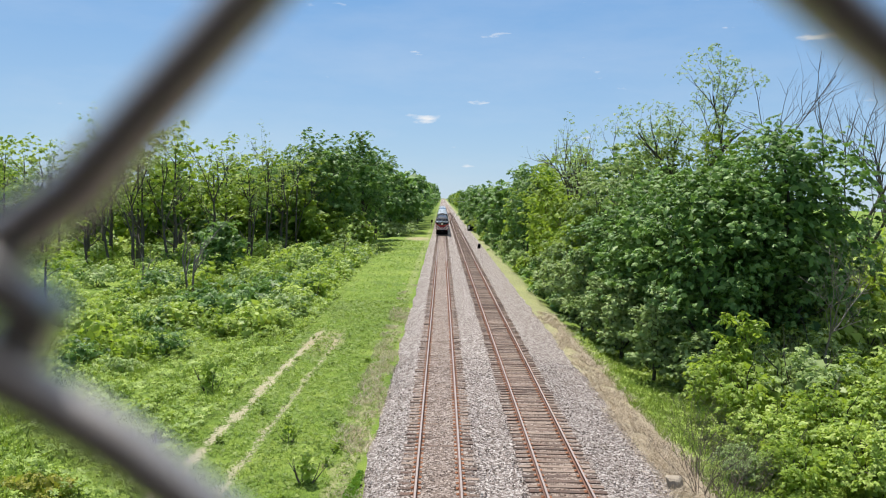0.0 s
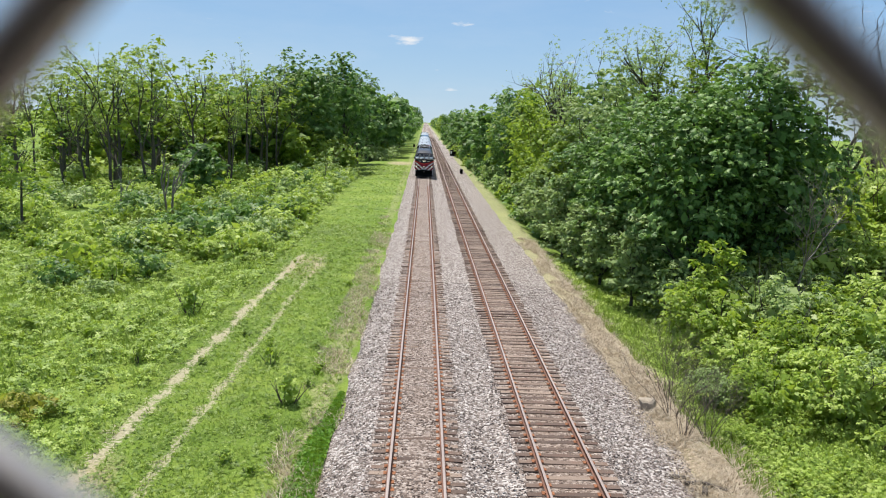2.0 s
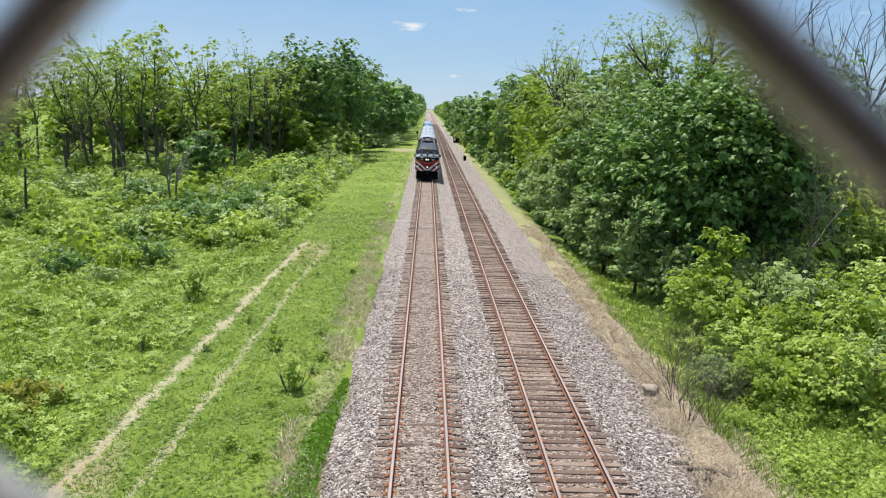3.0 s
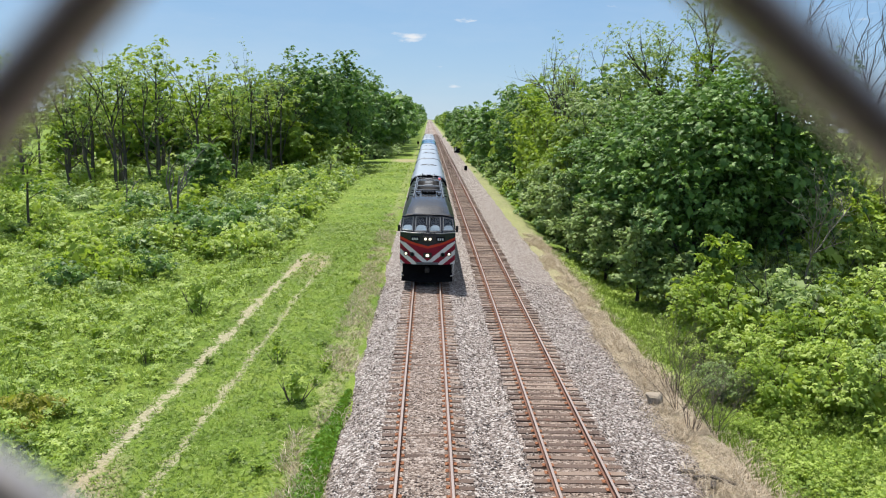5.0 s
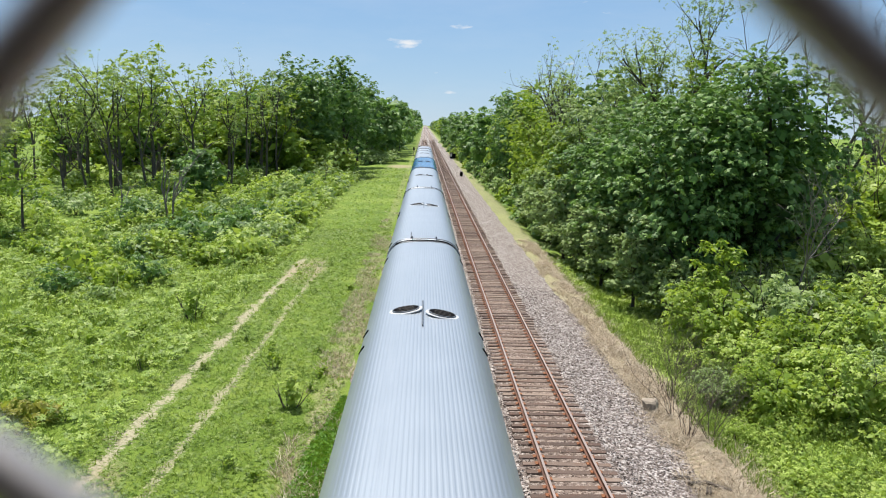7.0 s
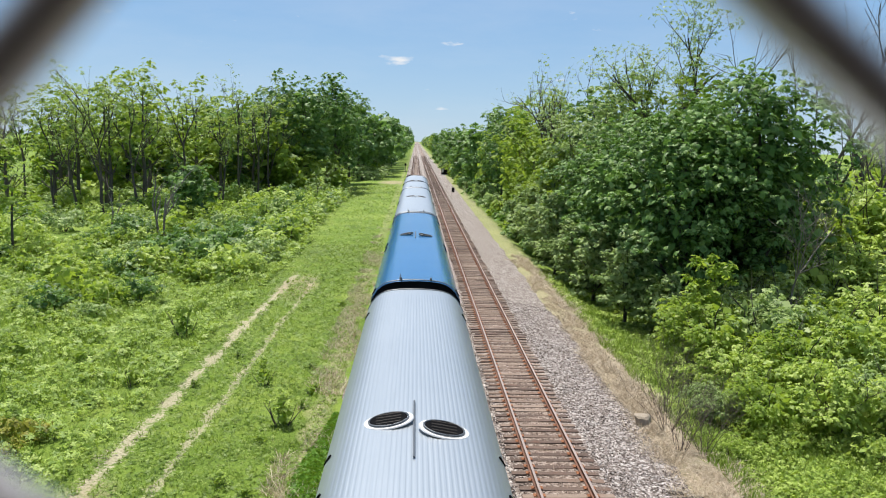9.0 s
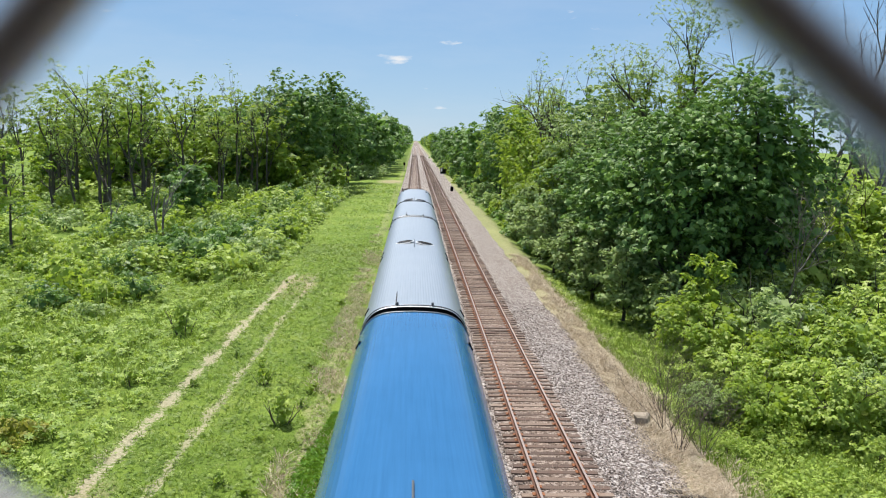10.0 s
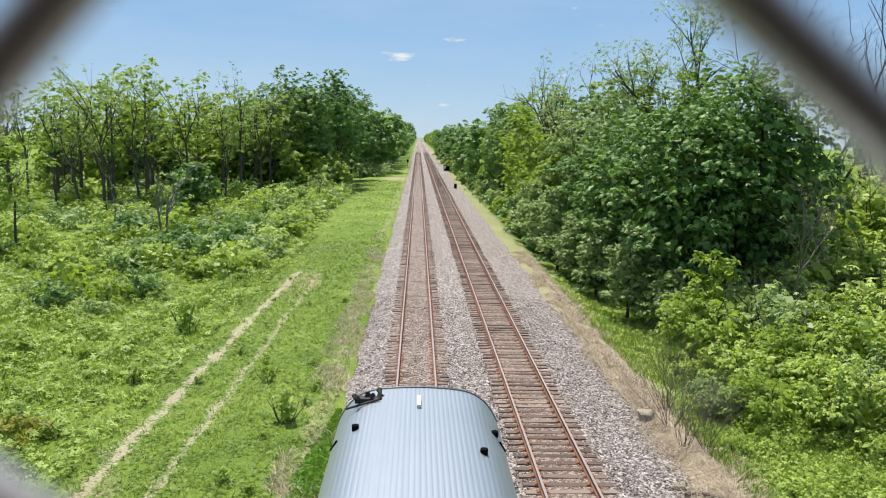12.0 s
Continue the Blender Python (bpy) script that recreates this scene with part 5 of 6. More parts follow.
def locomotive():
    lo = new("locomotive")
    L = 19.3
    # hood behind the cab
    keys = [(1.15, 3.45, 3.95, 1.15, 3.98, 0.06), (2.0, 3.5, 4.22, 1.05, 4.28, 0.07), (3.0, 3.55, 4.46, 0.96, 4.52, 0.06), (3.9, 3.55, 4.6, 0.92, 4.66, 0.02), (6.0, 3.55, 4.62, 0.92, 4.68, 0.02), (L, 3.55, 4.62, 0.92, 4.68, 0.02)]
    cols = list(zip(*keys))
    ys = [1.15, 1.4, 1.7, 2.0, 2.3, 2.6, 3.0, 3.4, 3.9, 4.4, 6.0, L]
    secs = [section(*(float(np.interp(y, cols[0], c)) for c in cols[1:])) for y in ys]
    v, f = lofted(secs, ys)
    n = len(secs[0])
    idx = []
    for j in range(len(ys) - 1):
        for i in range(n - 1):
            x = (secs[j][i][0] + secs[j][i + 1][0]) / 2
            idx.append(1 if abs(x) < 0.93 + max(0.0, 0.35 - 0.15 * (ys[j] - 1)) and secs[j][i][1] > 3.8 else 0)
    put("hood", mesh_of("hood", v, f, [M_HOOD, M_ROOFGREY], True, idx), lo, "dark dusty hood with a grey roof")
    put("rear_wall", mesh_of("rear_wall", [(x, L, z) for x, z in secs[-1]], [tuple(range(n))], M_HOOD), lo)
    # rounded nose with its painted chevrons
    nu, nz = 110, 80
    v, f, idx = [], [], []
    for j in range(nz + 1):
        z = 1.2 + 1.82 * j / nz
        for i in range(nu + 1):
            x = -1.5 + 3.0 * i / nu
            v.append((x, 0.42 * (abs(x) / 1.5) ** 2.6 + 0.03 * (j / nz), z))
    for j in range(nz):
        for i in range(nu):
            f.append((j * (nu + 1) + i, j * (nu + 1) + i + 1, (j + 1) * (nu + 1) + i + 1, (j + 1) * (nu + 1) + i))
            x, z = abs(-1.5 + 3.0 * (i + 0.5) / nu), 1.2 + 1.82 * (j + 0.5) / nz
            vtop = 2.27 + 0.36 * (x / 1.5) + 0.14 * (x / 1.5) ** 3
            if z > vtop:
                idx.append(0)
            elif z > vtop - 0.14:
                idx.append(1)
            elif z > vtop - 0.24:
                idx.append(2)
            else:
                c = z - 0.85 * x
                idx.append(3 if ((1.40 - c) % 0.62) < 0.29 and c < 1.5 else 2)
    put("nose", mesh_of("nose", v, f, [M_CHAR, M_ORANGE, M_MAROON, M_WHITE], True, idx), lo, "charcoal nose with red band and white chevrons")
    # red and white sweep on the cab's sides
    for sx in (-1, 1):
        v = [(sx * 1.505, 0.42, 1.2), (sx * 1.505, 3.6, 1.2), (sx * 1.505, 3.6, 1.9), (sx * 1.505, 0.42, 2.7)]
        put("side_band", mesh_of("side_band", v, [(0, 1, 2, 3)], M_ORANGE), lo)
    # cab shell between nose and hood, with the raked windscreen
    v = [(-1.5, 0.45, 1.2), (-1.5, 0.45, 3.02), (-1.5, 1.15, 3.46), (-1.5, 1.15, 1.2), (1.5, 0.45, 1.2), (1.5, 0.45, 3.02), (1.5, 1.15, 3.46), (1.5, 1.15, 1.2),
         (-0.75, 0.10, 3.02), (0.75, 0.10, 3.02), (-0.75, 0.85, 3.93), (0.75, 0.85, 3.93), (-1.40, 1.05, 3.80), (1.40, 1.05, 3.80), (-1.5, 1.15, 3.46), (1.5, 1.15, 3.46)]
    f = [(0, 3, 2, 1), (4, 5, 6, 7), (8, 9, 11, 10), (1, 8, 10, 12), (9, 5, 13, 11), (1, 12, 2), (5, 6, 13)]
    put("cab", mesh_of("cab", v, f, M_CHAR), lo, "charcoal cab front")
    # brow: the roof's front edge
    v2 = [(-1.40, 1.05, 3.80), (-0.75, 0.85, 3.93), (0.75, 0.85, 3.93), (1.40, 1.05, 3.80)]
    top = [(-1.5, 1.15, 3.46), (-1.15, 1.15, 3.98), (-0.575, 1.15, 4.022), (0, 1.15, 4.04), (0.575, 1.15, 4.022), (1.15, 1.15, 3.98), (1.5, 1.15, 3.46)]
    v = v2 + top
    f = [(0, 5, 4), (0, 1, 5), (1, 6, 5), (1, 2, 7, 6), (2, 8, 7), (2, 9, 8), (2, 3, 9), (3, 10, 9)]
    put("brow", mesh_of("brow", v, f, M_ROOFGREY), lo)
    pts = [(-1.42, 1.08, 3.80), (-0.78, 0.83, 3.95), (0, 0.80, 3.97), (0.78, 0.83, 3.95), (1.42, 1.08, 3.80)]
    tv, tf = tube(pts, [0.03] * 5, 8)
    put("rain_gutter", mesh_of("rain_gutter", tv, tf, M_BLACK, True), lo)
    pts = [(-1.5, 0.43, 3.02), (-0.78, 0.09, 3.0), (0, 0.06, 2.99), (0.78, 0.09, 3.0), (1.5, 0.43, 3.02)]
    tv, tf = tube(pts, [0.035] * 5, 8)
    put("window_ledge", mesh_of("window_ledge", tv, tf, M_FRAME, True), lo)

    def pane(a, b, c, d, name="windscreen"):
        """A framed pane between four corners, standing proud of the cab."""
        a, b, c, d = (Vector(p) for p in (a, b, c, d))
        nrm = (b - a).cross(d - a).normalized()
        o = nrm * 0.014
        frame_t = [tuple(p + o) for p in (a, b, c, d, a)]
        tv, tf = tube(frame_t, [0.028] * 5, 6)
        fr = put("window_frame", mesh_of("window_frame", tv, tf, M_FRAME), lo, "grey windscreen frame")
        p = [tuple(q + o) for q in (a, b, c, d)]
        gl = put("pane", mesh_of("pane", p, [(0, 1, 2, 3)], M_GLASS), fr, "tinted glass pane")
        gl.visible_shadow = False
        # a pale flat patch fills the lower part behind the glass
        rim = [(a + (b - a) * u).lerp(d + (c - d) * u, v) for u, v in ((0.06, 0.06), (0.94, 0.06), (0.9, 0.34), (0.7, 0.44), (0.3, 0.42), (0.1, 0.3))]
        put("dashboard", mesh_of("dashboard", [tuple(q + nrm * 0.006) for q in rim], [tuple(range(6))], M_PANE_PATCH), fr, "pale flat patch low behind the glass")

    def on_front(s, t):
        return (-0.75 + 1.5 * s, 0.10 + 0.75 * t, 3.02 + 0.91 * t)

    pane(on_front(0.04, 0.08), on_front(0.45, 0.08), on_front(0.45, 0.9), on_front(0.06, 0.9))
    pane(on_front(0.55, 0.08), on_front(0.96, 0.08), on_front(0.94, 0.9), on_front(0.55, 0.9))
    for sx in (-1, 1):
        def corner(s, t):
            lo_p, lo_q = Vector((sx * 0.75, 0.10, 3.02)), Vector((sx * 1.5, 0.45, 3.02))
            hi_p, hi_q = Vector((sx * 0.75, 0.85, 3.93)), Vector((sx * 1.40, 1.05, 3.80))
            return lo_p.lerp(lo_q, s).lerp(hi_p.lerp(hi_q, s), t)
        q = [corner(0.1, 0.10), corner(0.9, 0.14), corner(0.86, 0.85), corner(0.1, 0.9)]
        pane(*(q if sx > 0 else [q[1], q[0], q[3], q[2]]))
        bm = bmesh.new()
        a = Vector(on_front(0.5 + sx * 0.16, 0.92)) + Vector((0, -0.06, 0.03))
        rod(bm, a, Vector(on_front(0.5 + sx * 0.05, 0.35)) + Vector((0, -0.06, 0.03)), 0.014, sides=6)
        part("wiper", bm, M_BLACK, lo)
        bm = bmesh.new()
        box(bm, sx * 1.6, 1.0, 3.15, 0.14, 0.05, 0.38, 0.015)
        box(bm, sx * 1.55, 1.02, 3.15, 0.1, 0.03, 0.05)
        part("wing_mirror", bm, M_IRON, lo)
        # number boxes carry pale bars
        bm = bmesh.new()
        box(bm, sx * 0.69, 0.035, 2.68, 0.46, 0.1, 0.24, 0.02)
        nb = part("number_box", bm, M_BLACK, lo, "black number box with pale bars")
        for k in range(3):
            bm = bmesh.new()
            box(bm, sx * 0.69 - 0.12 + 0.12 * k, -0.02, 2.68, 0.075, 0.012, 0.13)
            part("number_bar", bm, M_WHITE, nb)
        for x, z, lit in ((sx * 1.17, 1.80, True), (sx * 0.83, 1.77, False)):
            y = 0.42 * (abs(x) / 1.5) ** 2.6
            bm = bmesh.new()
            rod(bm, (x, y + 0.1, z), (x, y - 0.07, z), 0.135, 0.125, 20)
            hs = part("lamp_housing", bm, M_IRON, lo)
            bm = bmesh.new()
            rod(bm, (x, y - 0.05, z), (x, y - 0.085, z), 0.07, sides=20)
            part("lens", bm, M_LAMP if lit else M_BLACK, hs, "lit ditch lamp" if lit else "unlit lamp")
        bm = bmesh.new()
        rod(bm, (sx * 1.42, 0.25, 0.55), (sx * 1.42, 0.25, 1.2), 0.022, sides=8)
        rod(bm, (sx * 1.42, 0.25, 0.55), (sx * 1.28, 0.25, 0.5), 0.022, sides=8)
        part("grab_iron", bm, M_WHITE, lo)
        # pale edge rails along the roof, with brackets
        bm = bmesh.new()
        box(bm, sx * 0.87, (4.0 + L - 0.2) / 2, 4.705, 0.075, L - 4.2, 0.05, 0.02)
        part("roof_edge_rail", bm, M_EDGE, lo, "grey-blue edge rail along the roof")
        for y in (4.4, 6.5, 8.0, 11.1, 13.7, 15.9, 16.9, 18.7):
            bm = bmesh.new()
            box(bm, sx * 0.98, y, 4.70, 0.2, 0.09, 0.05, 0.01)
            part("rail_bracket", bm, M_BLACK, lo)
        # louvred openings in the shoulders
        bm = bmesh.new()
        a, b = Vector((sx * 1.44, 0, 3.72)), Vector((sx * 1.22, 0, 4.22))
        m = Matrix.Translation((a + b) / 2 + Vector((sx * 0.02, 8.6, 0.01))) @ Matrix.Rotation(-sx * math.atan2(0.22, 0.5), 4, "Y")
        box(bm, 0, 0, 0, 0.04, 2.6, 0.42, 0.01, m)
        part("shoulder_grille", bm, M_BLACK, lo, "black air intake grille")
    # headlamps
    bm = bmesh.new()
    box(bm, 0, 0.0, 2.69, 0.56, 0.12, 0.34, 0.03)
    hb = part("headlamp_box", bm, M_IRON, lo)
    for x in (-0.125, 0.125):
        bm = bmesh.new()
        rod(bm, (x, -0.05, 2.69), (x, -0.09, 2.69), 0.075, sides=20)
        part("headlamp", bm, M_LAMP, hb, "lit headlamp")
    bm = bmesh.new()
    box(bm, 0, 0.0, 1.74, 0.46, 0.14, 0.3, 0.04)
    cb = part("centre_lamp_box", bm, M_IRON, lo)
    bm = bmesh.new()
    rod(bm, (0, -0.06, 1.74), (0, -0.1, 1.74), 0.09, sides=20)
    part("headlamp", bm, M_LAMP, cb, "lit centre lamp")
    # anticlimber, pilot plough, coupler, underframe
    bm = bmesh.new()
    box(bm, 0, 0.02, 1.27, 1.2, 0.2, 0.13, 0.02)
    part("anticlimber", bm, M_EDGE, lo, "pale grey buffer beam strip")
    bm = bmesh.new()
    box(bm, 0, 0.85, 0.75, 2.7, 0.6, 0.9, 0.04)
    part("buffer_beam", bm, M_BLACK, lo)
    v = [(-1.4, 0.75, 0.6), (0, 0.35, 0.6), (1.4, 0.75, 0.6), (1.4, 0.55, 0.12), (0, 0.1, 0.12), (-1.4, 0.55, 0.12)]
    v += [(x, y + 0.06, z) for x, y, z in v]
    f = [(0, 1, 4, 5), (1, 2, 3, 4), (6, 11, 10, 7), (7, 10, 9, 8), (0, 6, 7, 1), (1, 7, 8, 2), (5, 4, 10, 11), (4, 3, 9, 10), (0, 5, 11, 6), (2, 8, 9, 3)]
    put("pilot_plough", mesh_of("pilot_plough", v, f, M_BLACK), lo, "black snowplough pilot")
    bm = bmesh.new()
    box(bm, 0, 0.2, 0.88, 0.24, 0.8, 0.24, 0.05)
    part("coupler", bm, M_IRON, lo)
    bm = bmesh.new()
    box(bm, 0, L / 2 + 0.3, 1.0, 2.7, L - 1.2, 0.34, 0.03)
    box(bm, 0, L / 2, 0.62, 2.5, 4.5, 0.7, 0.1)
    part("underframe", bm, M_BLACK, lo, "black underframe with fuel tank")
    add_bogie(lo, 3.4, 2.7)
    add_bogie(lo, L - 3.0, 2.7)

    # roof bays with fans: a flat black sheet paints the shade of each well
    def bay(y0, y1, fans, r, label):
        bm = bmesh.new()
        box(bm, 0, (y0 + y1) / 2, 4.705, 1.46, y1 - y0, 0.012)
        well = part("roof_bay", bm, M_BLACK, lo, label)
        bm = bmesh.new()
        for yy in (y0, y1):
            box(bm, 0, yy, 4.73, 1.56, 0.09, 0.05, 0.015)
        for sx in (-1, 1):
            box(bm, sx * 0.755, (y0 + y1) / 2, 4.735, 0.045, y1 - y0 - 0.1, 0.05, 0.015)
        part("bay_frame", bm, M_EDGE, well)
        for y in fans:
            bm = bmesh.new()
            rod(bm, (0, y, 4.715), (0, y, 4.745), r * 0.48, r * 0.44, 24)
            fan = part("fan_hub", bm, M_FAN, well, "pale round fan hub")
            for k in range(4):
                rr = r * (0.6 + 0.13 * k)
                ring = [(rr * math.cos(a), y + rr * math.sin(a), 4.735 - 0.003 * k) for a in np.linspace(0, 2 * math.pi, 33)]
                tv, tf = tube(ring, [0.009] * 33, 4)
                put("guard_ring", mesh_of("guard_ring", tv, tf, M_IRON), fan)
            for k in range(8):
                a = k * math.pi / 4
                bm = bmesh.new()
                rod(bm, (r * 0.45 * math.cos(a), y + r * 0.45 * math.sin(a), 4.73), (r * math.cos(a), y + r * math.sin(a), 4.73), 0.008, sides=4)
                part("guard_spoke", bm, M_IRON, fan)
        return well

    bay(16.85, 18.35, (17.6,), 0.66, "black sheet for the shade in a roof bay with one fan")
    bay(11.6, 15.8, (12.45, 13.75, 15.05), 0.66, "black sheet for the shade in a roof bay with three fans")
    w = bay(8.1, 10.95, (), 0.6, "black sheet for the shade in an open roof bay")
    for y in (8.75, 10.05):
        bm = bmesh.new()
        bmesh.ops.create_uvsphere(bm, u_segments=18, v_segments=8, radius=1.0, matrix=pose(0, y, 4.70) @ Matrix.Diagonal((0.55, 0.36, 0.09, 1)))
        part("brake_grid_dome", bm, M_SOOT, w, "brown-black domed blower")
    bm = bmesh.new()
    box(bm, 0, 16.32, 4.72, 1.5, 0.9, 0.03, 0.01)
    pl = part("roof_panel", bm, M_ROOFGREY, lo)
    for x in (-0.05, 0.3):
        bm = bmesh.new()
        box(bm, x, 16.2, 4.75, 0.16, 0.07, 0.03)
        part("hatch_handle", bm, M_BLACK, pl)
    bm = bmesh.new()
    box(bm, 0, 11.27, 4.72, 1.5, 0.42, 0.03, 0.01)
    pl = part("roof_panel", bm, M_EDGE, lo)
    bm = bmesh.new()
    box(bm, 0, 7.05, 4.705, 0.92, 0.42, 0.015)
    part("roof_slot", bm, M_BLACK, lo, "black exhaust slot")
    bm = bmesh.new()
    box(bm, 0, 6.4, 4.72, 1.66, 0.06, 0.05, 0.01)
    part("roof_seam", bm, M_EDGE, lo)
    # horn rack: five bells of unlike length on a bent bracket, with its hoses
    bm = bmesh.new()
    box(bm, 0.02, 5.42, 4.76, 0.86, 0.14, 0.12, 0.03)
    for x, dy, long, r in ((-0.36, 0.06, 0.30, 0.055), (-0.2, 0.0, 0.46, 0.06), (0.0, 0.03, 0.62, 0.075), (0.18, 0.0, 0.40, 0.06), (0.36, 0.05, 0.34, 0.055)):
        rod(bm, (x, 5.42 + dy, 4.86), (x + 0.03, 5.42 + dy - long, 4.85), 0.028, r, 12)
        box(bm, x, 5.5 + dy, 4.83, 0.12, 0.17, 0.15, 0.03)
    rod(bm, (0.0, 5.42, 4.74), (0.06, 4.75, 4.72), 0.018, sides=6)
    part("horn_rack", bm, M_BLACK, lo, "black rack of air horns")
    bm = bmesh.new()
    for a, b in (((-0.75, 5.2, 4.72), (-0.3, 5.35, 4.73)), ((0.4, 5.3, 4.73), (0.75, 5.15, 4.72))):
        rod(bm, a, b, 0.012, sides=6)
    part("air_hose", bm, M_BLACK, lo)
    for x, y in ((-0.7, 5.75), (0.7, 5.6), (0.55, 6.05), (-0.35, 7.45), (0.35, 7.45)):
        bm = bmesh.new()
        box(bm, x, y, 4.74, 0.07, 0.12, 0.09, 0.02)
        part("roof_fitting", bm, M_BLACK, lo)
    # rear of the roof: silencer, hoop rail, blue and red painted corners
    bm = bmesh.new()
    rod(bm, (0.02, 18.75, 4.66), (0.02, 18.75, 4.98), 0.2, 0.15, 20)
    part("exhaust_stack", bm, M_BLACK, lo, "black round exhaust stack")
    bm = bmesh.new()
    box(bm, -0.5, 18.7, 4.74, 0.36, 0.2, 0.12, 0.03)
    rod(bm, (-0.5, 18.7, 4.78), (-0.62, 19.0, 4.95), 0.025, sides=6)
    part("antenna_box", bm, M_BLACK, lo)
    v, f = tube([(0.38, 18.95, 4.7), (0.38, 19.0, 4.9), (0.8, 19.05, 4.9), (0.8, 19.0, 4.7)], [0.018] * 4, 8)
    put("hoop_rail", mesh_of("hoop_rail", v, f, M_WHITE, True), lo, "pale hoop handrail")
    for sx in (-1, 1):
        bm = bmesh.new()
        a, b = Vector((sx * 1.45, 0, 3.75)), Vector((sx * 1.06, 0, 4.52))
        m = Matrix.Translation((a + b) / 2 + Vector((sx * 0.035, 18.6, -0.08))) @ Matrix.Rotation(-sx * math.atan2(0.39, 0.77), 4, "Y")
        box(bm, 0, 0, 0, 0.03, 1.0, 0.36, 0.01, m)
        part("shoulder_stripe", bm, M_ORANGE if sx < 0 else M_MAROON, lo, "red painted rear shoulder")
    bm = bmesh.new()
    box(bm, 0.84, 18.95, 4.73, 0.3, 0.5, 0.05, 0.02)
    part("blue_corner", bm, M_BLUE, lo, "blue painted roof corner")
    for x in (-0.62, 0.62):
        bm = bmesh.new()
        box(bm, x, 4.45, 4.75, 0.2, 0.12, 0.1, 0.02)
        part("lifting_lug", bm, M_BLACK, lo)
    bm = bmesh.new()
    rod(bm, (-0.45, 5.75, 4.73), (-0.45, 6.15, 4.73), 0.02, sides=6)
    for k in range(6):
        box(bm, -0.45 + 0.06 * k, 5.95, 4.73, 0.025, 0.28, 0.05)
    part("exhaust_fins", bm, M_IRON, lo)
    bm = bmesh.new()
    box(bm, 0.82, 17.7, 4.74, 0.16, 1.6, 0.08, 0.02)
    part("red_cover", bm, M_ORANGE, lo, "red painted roof cover")
    bm = bmesh.new()
    box(bm, 0, L + 0.55, 2.6, 1.1, 1.1, 3.2, 0.03)
    part("rear_gangway", bm, M_BLACK, lo)
    return lo


loco = tagged(locomotive(), "charcoal diesel locomotive with red and white chevron nose", "locomotive")
loco.scale = (1.055, 1, 1)
TRAIN = [(loco, 0.0)]
first = tagged(passenger_car(M_STEEL), "ribbed stainless steel gallery passenger car", "passenger car", "passenger cars")
for k in range(6):
    if k == 0:
        c = first
    elif k == 3:
        c = tagged(passenger_car(M_BLUE, flutes=False, front=0.85), "passenger car with a glossy blue painted roof", "passenger car", "passenger cars")
    elif k == 5:
        c = tagged(passenger_car(M_STEEL, tail=True), "stainless steel cab car with horns at its rear", "passenger car", "passenger cars")
    else:
        c = copy_thing(first, Matrix())
    TRAIN.append((c, 20.45 + 26.0 * k))


# ---- small lineside things ----
def boulder(name, x, y, s, seed, mat, label, category):
    rng = random.Random(seed)
    bm = bmesh.new()
    bmesh.ops.create_icosphere(bm, subdivisions=2, radius=0.5)
    for v in bm.verts:
        k = 1 + 0.35 * noise.noise(v.co * 2.3 + Vector((seed, 0, 0)))
        c = Vector((max(-0.36, min(0.36, v.co.x)), max(-0.36, min(0.36, v.co.y)), max(-0.3, min(0.3, v.co.z))))
        v.co = Vector((c.x * s[0], c.y * s[1], c.z * s[2])) * 1.5 * k
    ob = part(name, bm, mat, None)
    ob.matrix_basis = pose(x, y, ground_z(x, y) + 0.3 * s[2], 0, 0, seed * 37)
    return tagged(ob, label, category)


M_ROCK = surface("pale_limestone", (0.20, 0.165, 0.125), (0.36, 0.31, 0.245), 2.5, 30.0, 0.9, bump=0.6, dist=0.03)
M_OLDWOOD = surface("charred_old_wood", (0.03, 0.024, 0.02), (0.10, 0.08, 0.065), 3.0, 30.0, 0.9, bump=0.6, dist=0.02)
boulder("boulder", 8.55, 27.6, (0.62, 0.5, 0.5), 2, M_ROCK, "pale squarish limestone boulder on dry grass", "rock")
for k, (x, y, l, turn) in enumerate(((8.15, 21.3, 0.7, 25), (8.75, 21.0, 0.9, -30), (8.3, 20.8, 0.6, 70), (7.75, 21.6, 0.5, 5))):
    bm = bmesh.new()
    box(bm, 0, 0, 0.05, l, 0.14, 0.1, 0.02)
    for v in bm.verts:
        v.co += Vector((0, 0, 0)) + 0.03 * noise.noise_vector(v.co * 4 + Vector((k * 3, 0, 0)))
    ob = part("broken_plank", bm, M_OLDWOOD, None)
    ob.matrix_basis = pose(x, y, ground_z(x, y) + 0.04, 4, 6, turn)
    tagged(ob, "broken dark timber scrap lying in straw", "timber", "timber scraps")


def build_moss():
    """The strip of rank green growth under the near ballast shoulder."""
    rng = np.random.default_rng(9)
    n = 9000
    y = rng.uniform(15, 28.2, n)
    w = np.interp(y, [15, 19, 24, 28.2], [0.9, 0.8, 0.55, 0.12])
    x = -2.8 - w * rng.random(n) * rng.uniform(0.7, 1.35, n)
    z = np.array([ground_z(a, b) for a, b in zip(x, y)]) + 0.06 + 0.06 * rng.random(n)
    c = np.stack([x, y, z], 1)
    ob = new("rank_growth", quads_mesh("rank_growth", leaf_faces(rng, c, np.tile([0.2, 0, 0.6], (n, 1)), 0.07), M_MOSSLEAF))
    tagged(ob, "dense vivid green ground growth beside ballast", "weed", kind="stuff")


M_MOSSLEAF = leaf_material("rank_green_leaf", (0.07, 0.17, 0.012), (0.12, 0.27, 0.02), (0.18, 0.36, 0.04), 0.3)
build_moss()


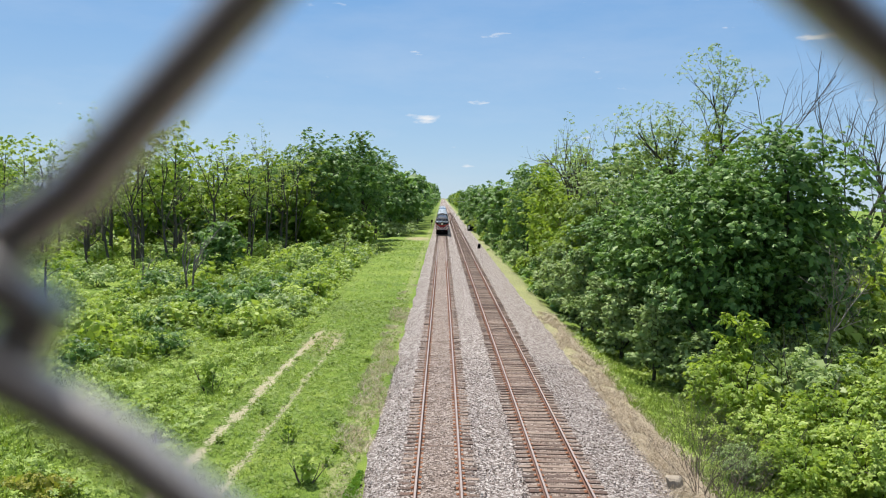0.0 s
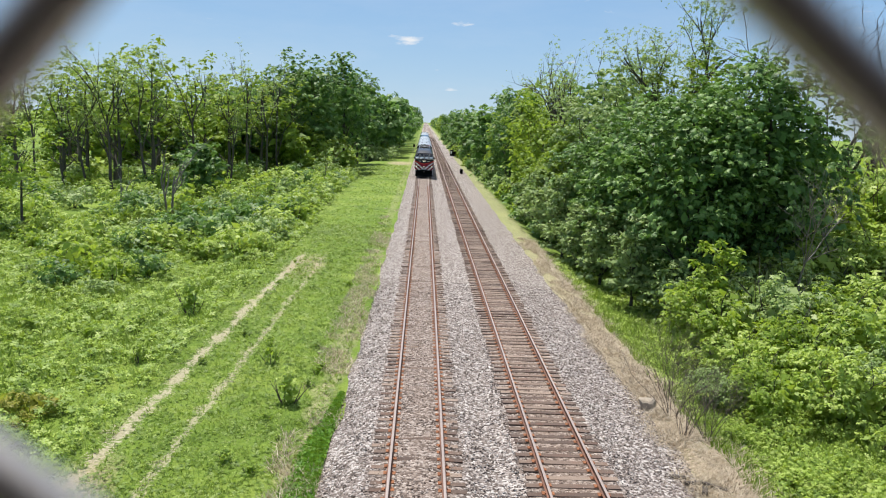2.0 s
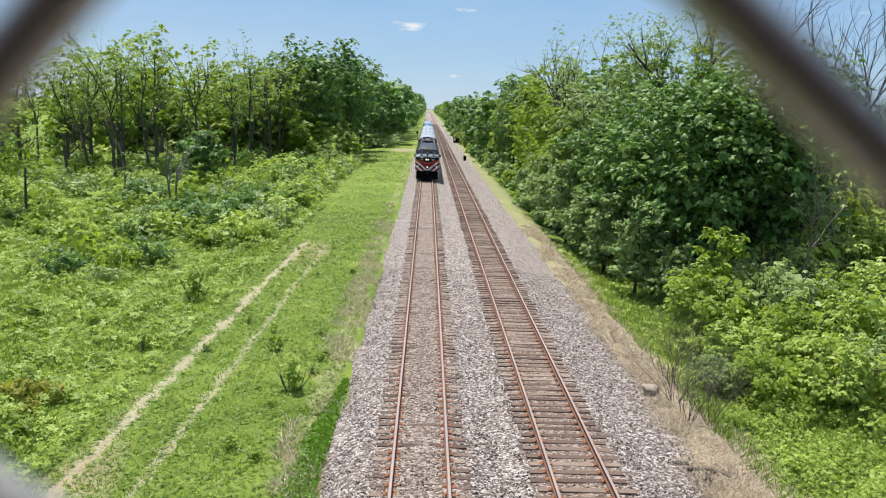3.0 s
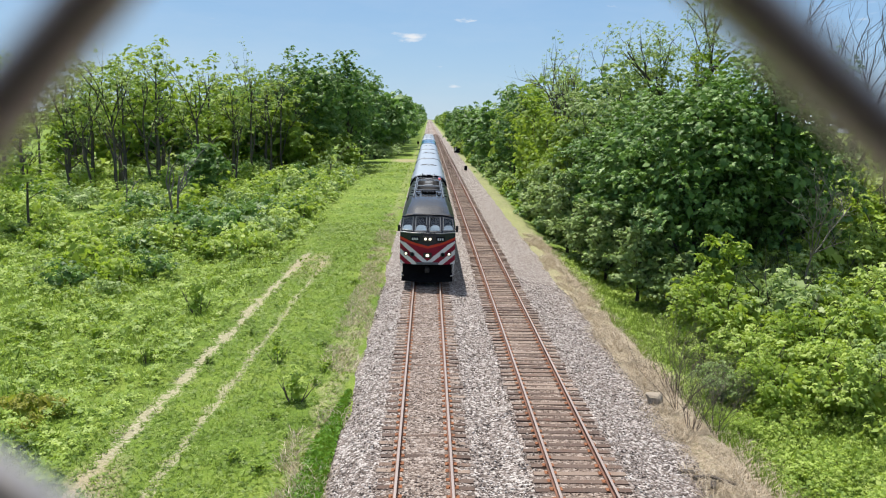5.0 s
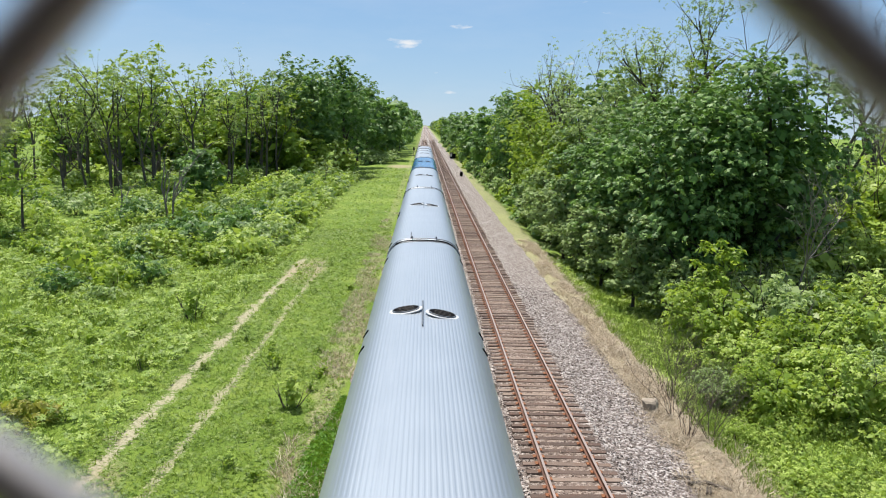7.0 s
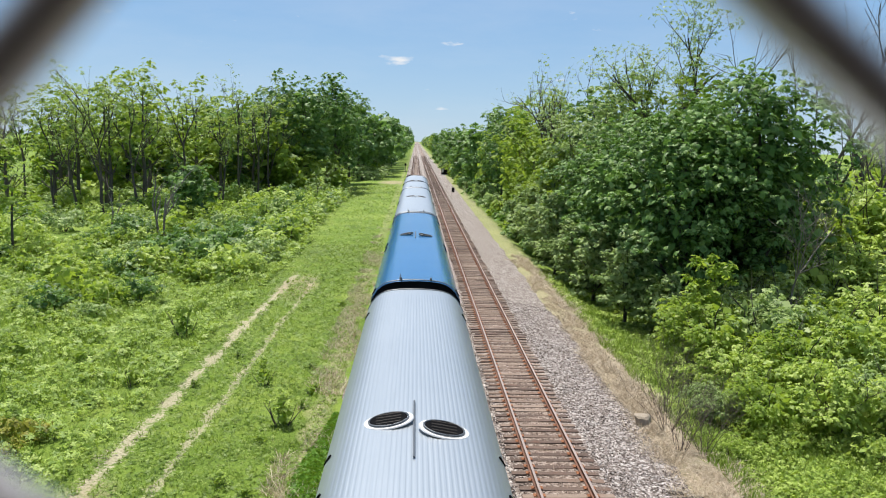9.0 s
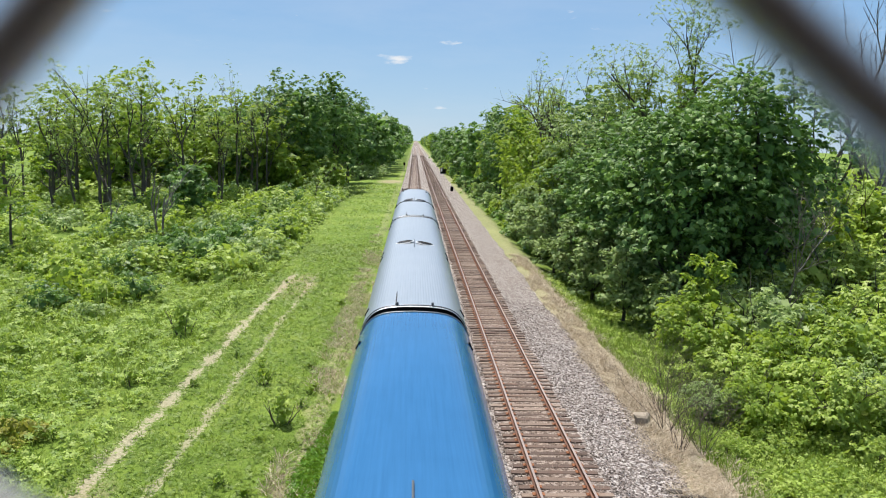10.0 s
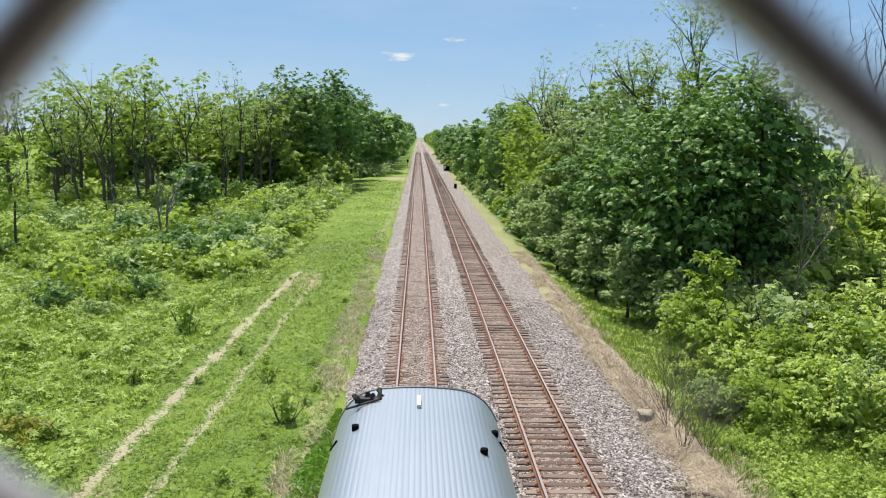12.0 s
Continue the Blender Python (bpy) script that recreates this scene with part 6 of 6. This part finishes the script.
def relay_cabinet(x, y):
    cab = new("relay_cabinet")
    bm = bmesh.new()
    box(bm, 0, 0, 0.95, 2.2, 1.3, 1.7, 0.04)
    part("body", bm, M_BLACK, cab)
    bm = bmesh.new()
    box(bm, 0, 0, 1.84, 2.4, 1.5, 0.1, 0.02)
    part("roof", bm, M_IRON, cab)
    bm = bmesh.new()
    box(bm, -0.75, -0.67, 1.2, 0.45, 0.03, 0.9, 0.01)
    part("door", bm, M_WHITE, cab, "pale cabinet door")
    bm = bmesh.new()
    box(bm, 0, 0, 0.02, 2.3, 1.4, 0.3, 0.02)
    part("plinth", bm, M_CONCRETE, cab)
    cab.matrix_basis = pose(x, y, ground_z(x, y))
    return tagged(cab, "dark trackside relay cabinet with a pale door", "cabinet")


relay_cabinet(8.7, 232)


def dwarf_signal(x, y, h, label):
    sg = new("dwarf_signal")
    bm = bmesh.new()
    rod(bm, (0, 0, -0.1), (0, 0, h - 0.5), 0.06, sides=10)
    part("post", bm, M_IRON, sg)
    bm = bmesh.new()
    box(bm, 0, 0, h - 0.2, 0.55, 0.35, 0.9, 0.06)
    hd = part("signal_head", bm, M_BLACK, sg)
    for z in (h - 0.4, h):
        bm = bmesh.new()
        rod(bm, (0, -0.16, z), (0, -0.3, z), 0.13, 0.12, 14)
        part("lamp_hood", bm, M_BLACK, hd)
    sg.matrix_basis = pose(x, y, ground_z(x, y))
    return tagged(sg, label, "signal", "signals")


dwarf_signal(-3.3, 250, 2.4, "black lineside signal head on a short post")
dwarf_signal(7.3, 152, 0.9, "small black marker signal beside the ballast")


def utility_line(y):
    ln = new("utility_line")
    for x in (-42, 38):
        bm = bmesh.new()
        rod(bm, (x, y, -2.2), (x, y, 9.6), 0.17, 0.11, 12)
        pl = part("pole", bm, M_BARK, ln, "wooden utility pole")
        bm = bmesh.new()
        box(bm, x, y, 9.3, 0.14, 2.2, 0.14, 0.02)
        part("crossarm", bm, M_BARK, pl)
    for dy, z in ((-0.9, 9.4), (0.9, 9.4), (0.0, 8.4)):
        pts = [(-42 + 80 * k / 16, y + dy, z - 0.9 * (1 - (2 * k / 16 - 1) ** 2)) for k in range(17)]
        v, f = tube(pts, [0.035] * 17, 5)
        put("cable", mesh_of("cable", v, f, M_EDGE), ln)
    return tagged(ln, "utility cables crossing high over the railway", "power line")


utility_line(300)


# ---- what moves ----
SPEED = 29.35


def motions():
    for thing, back in TRAIN:
        walk(thing, [(t, pose(0, SPEED * (6.5 - t) - 0.15 + back, 0)) for t in (0.0, 3.0, 6.0, 9.0, 12.0)])


motions()
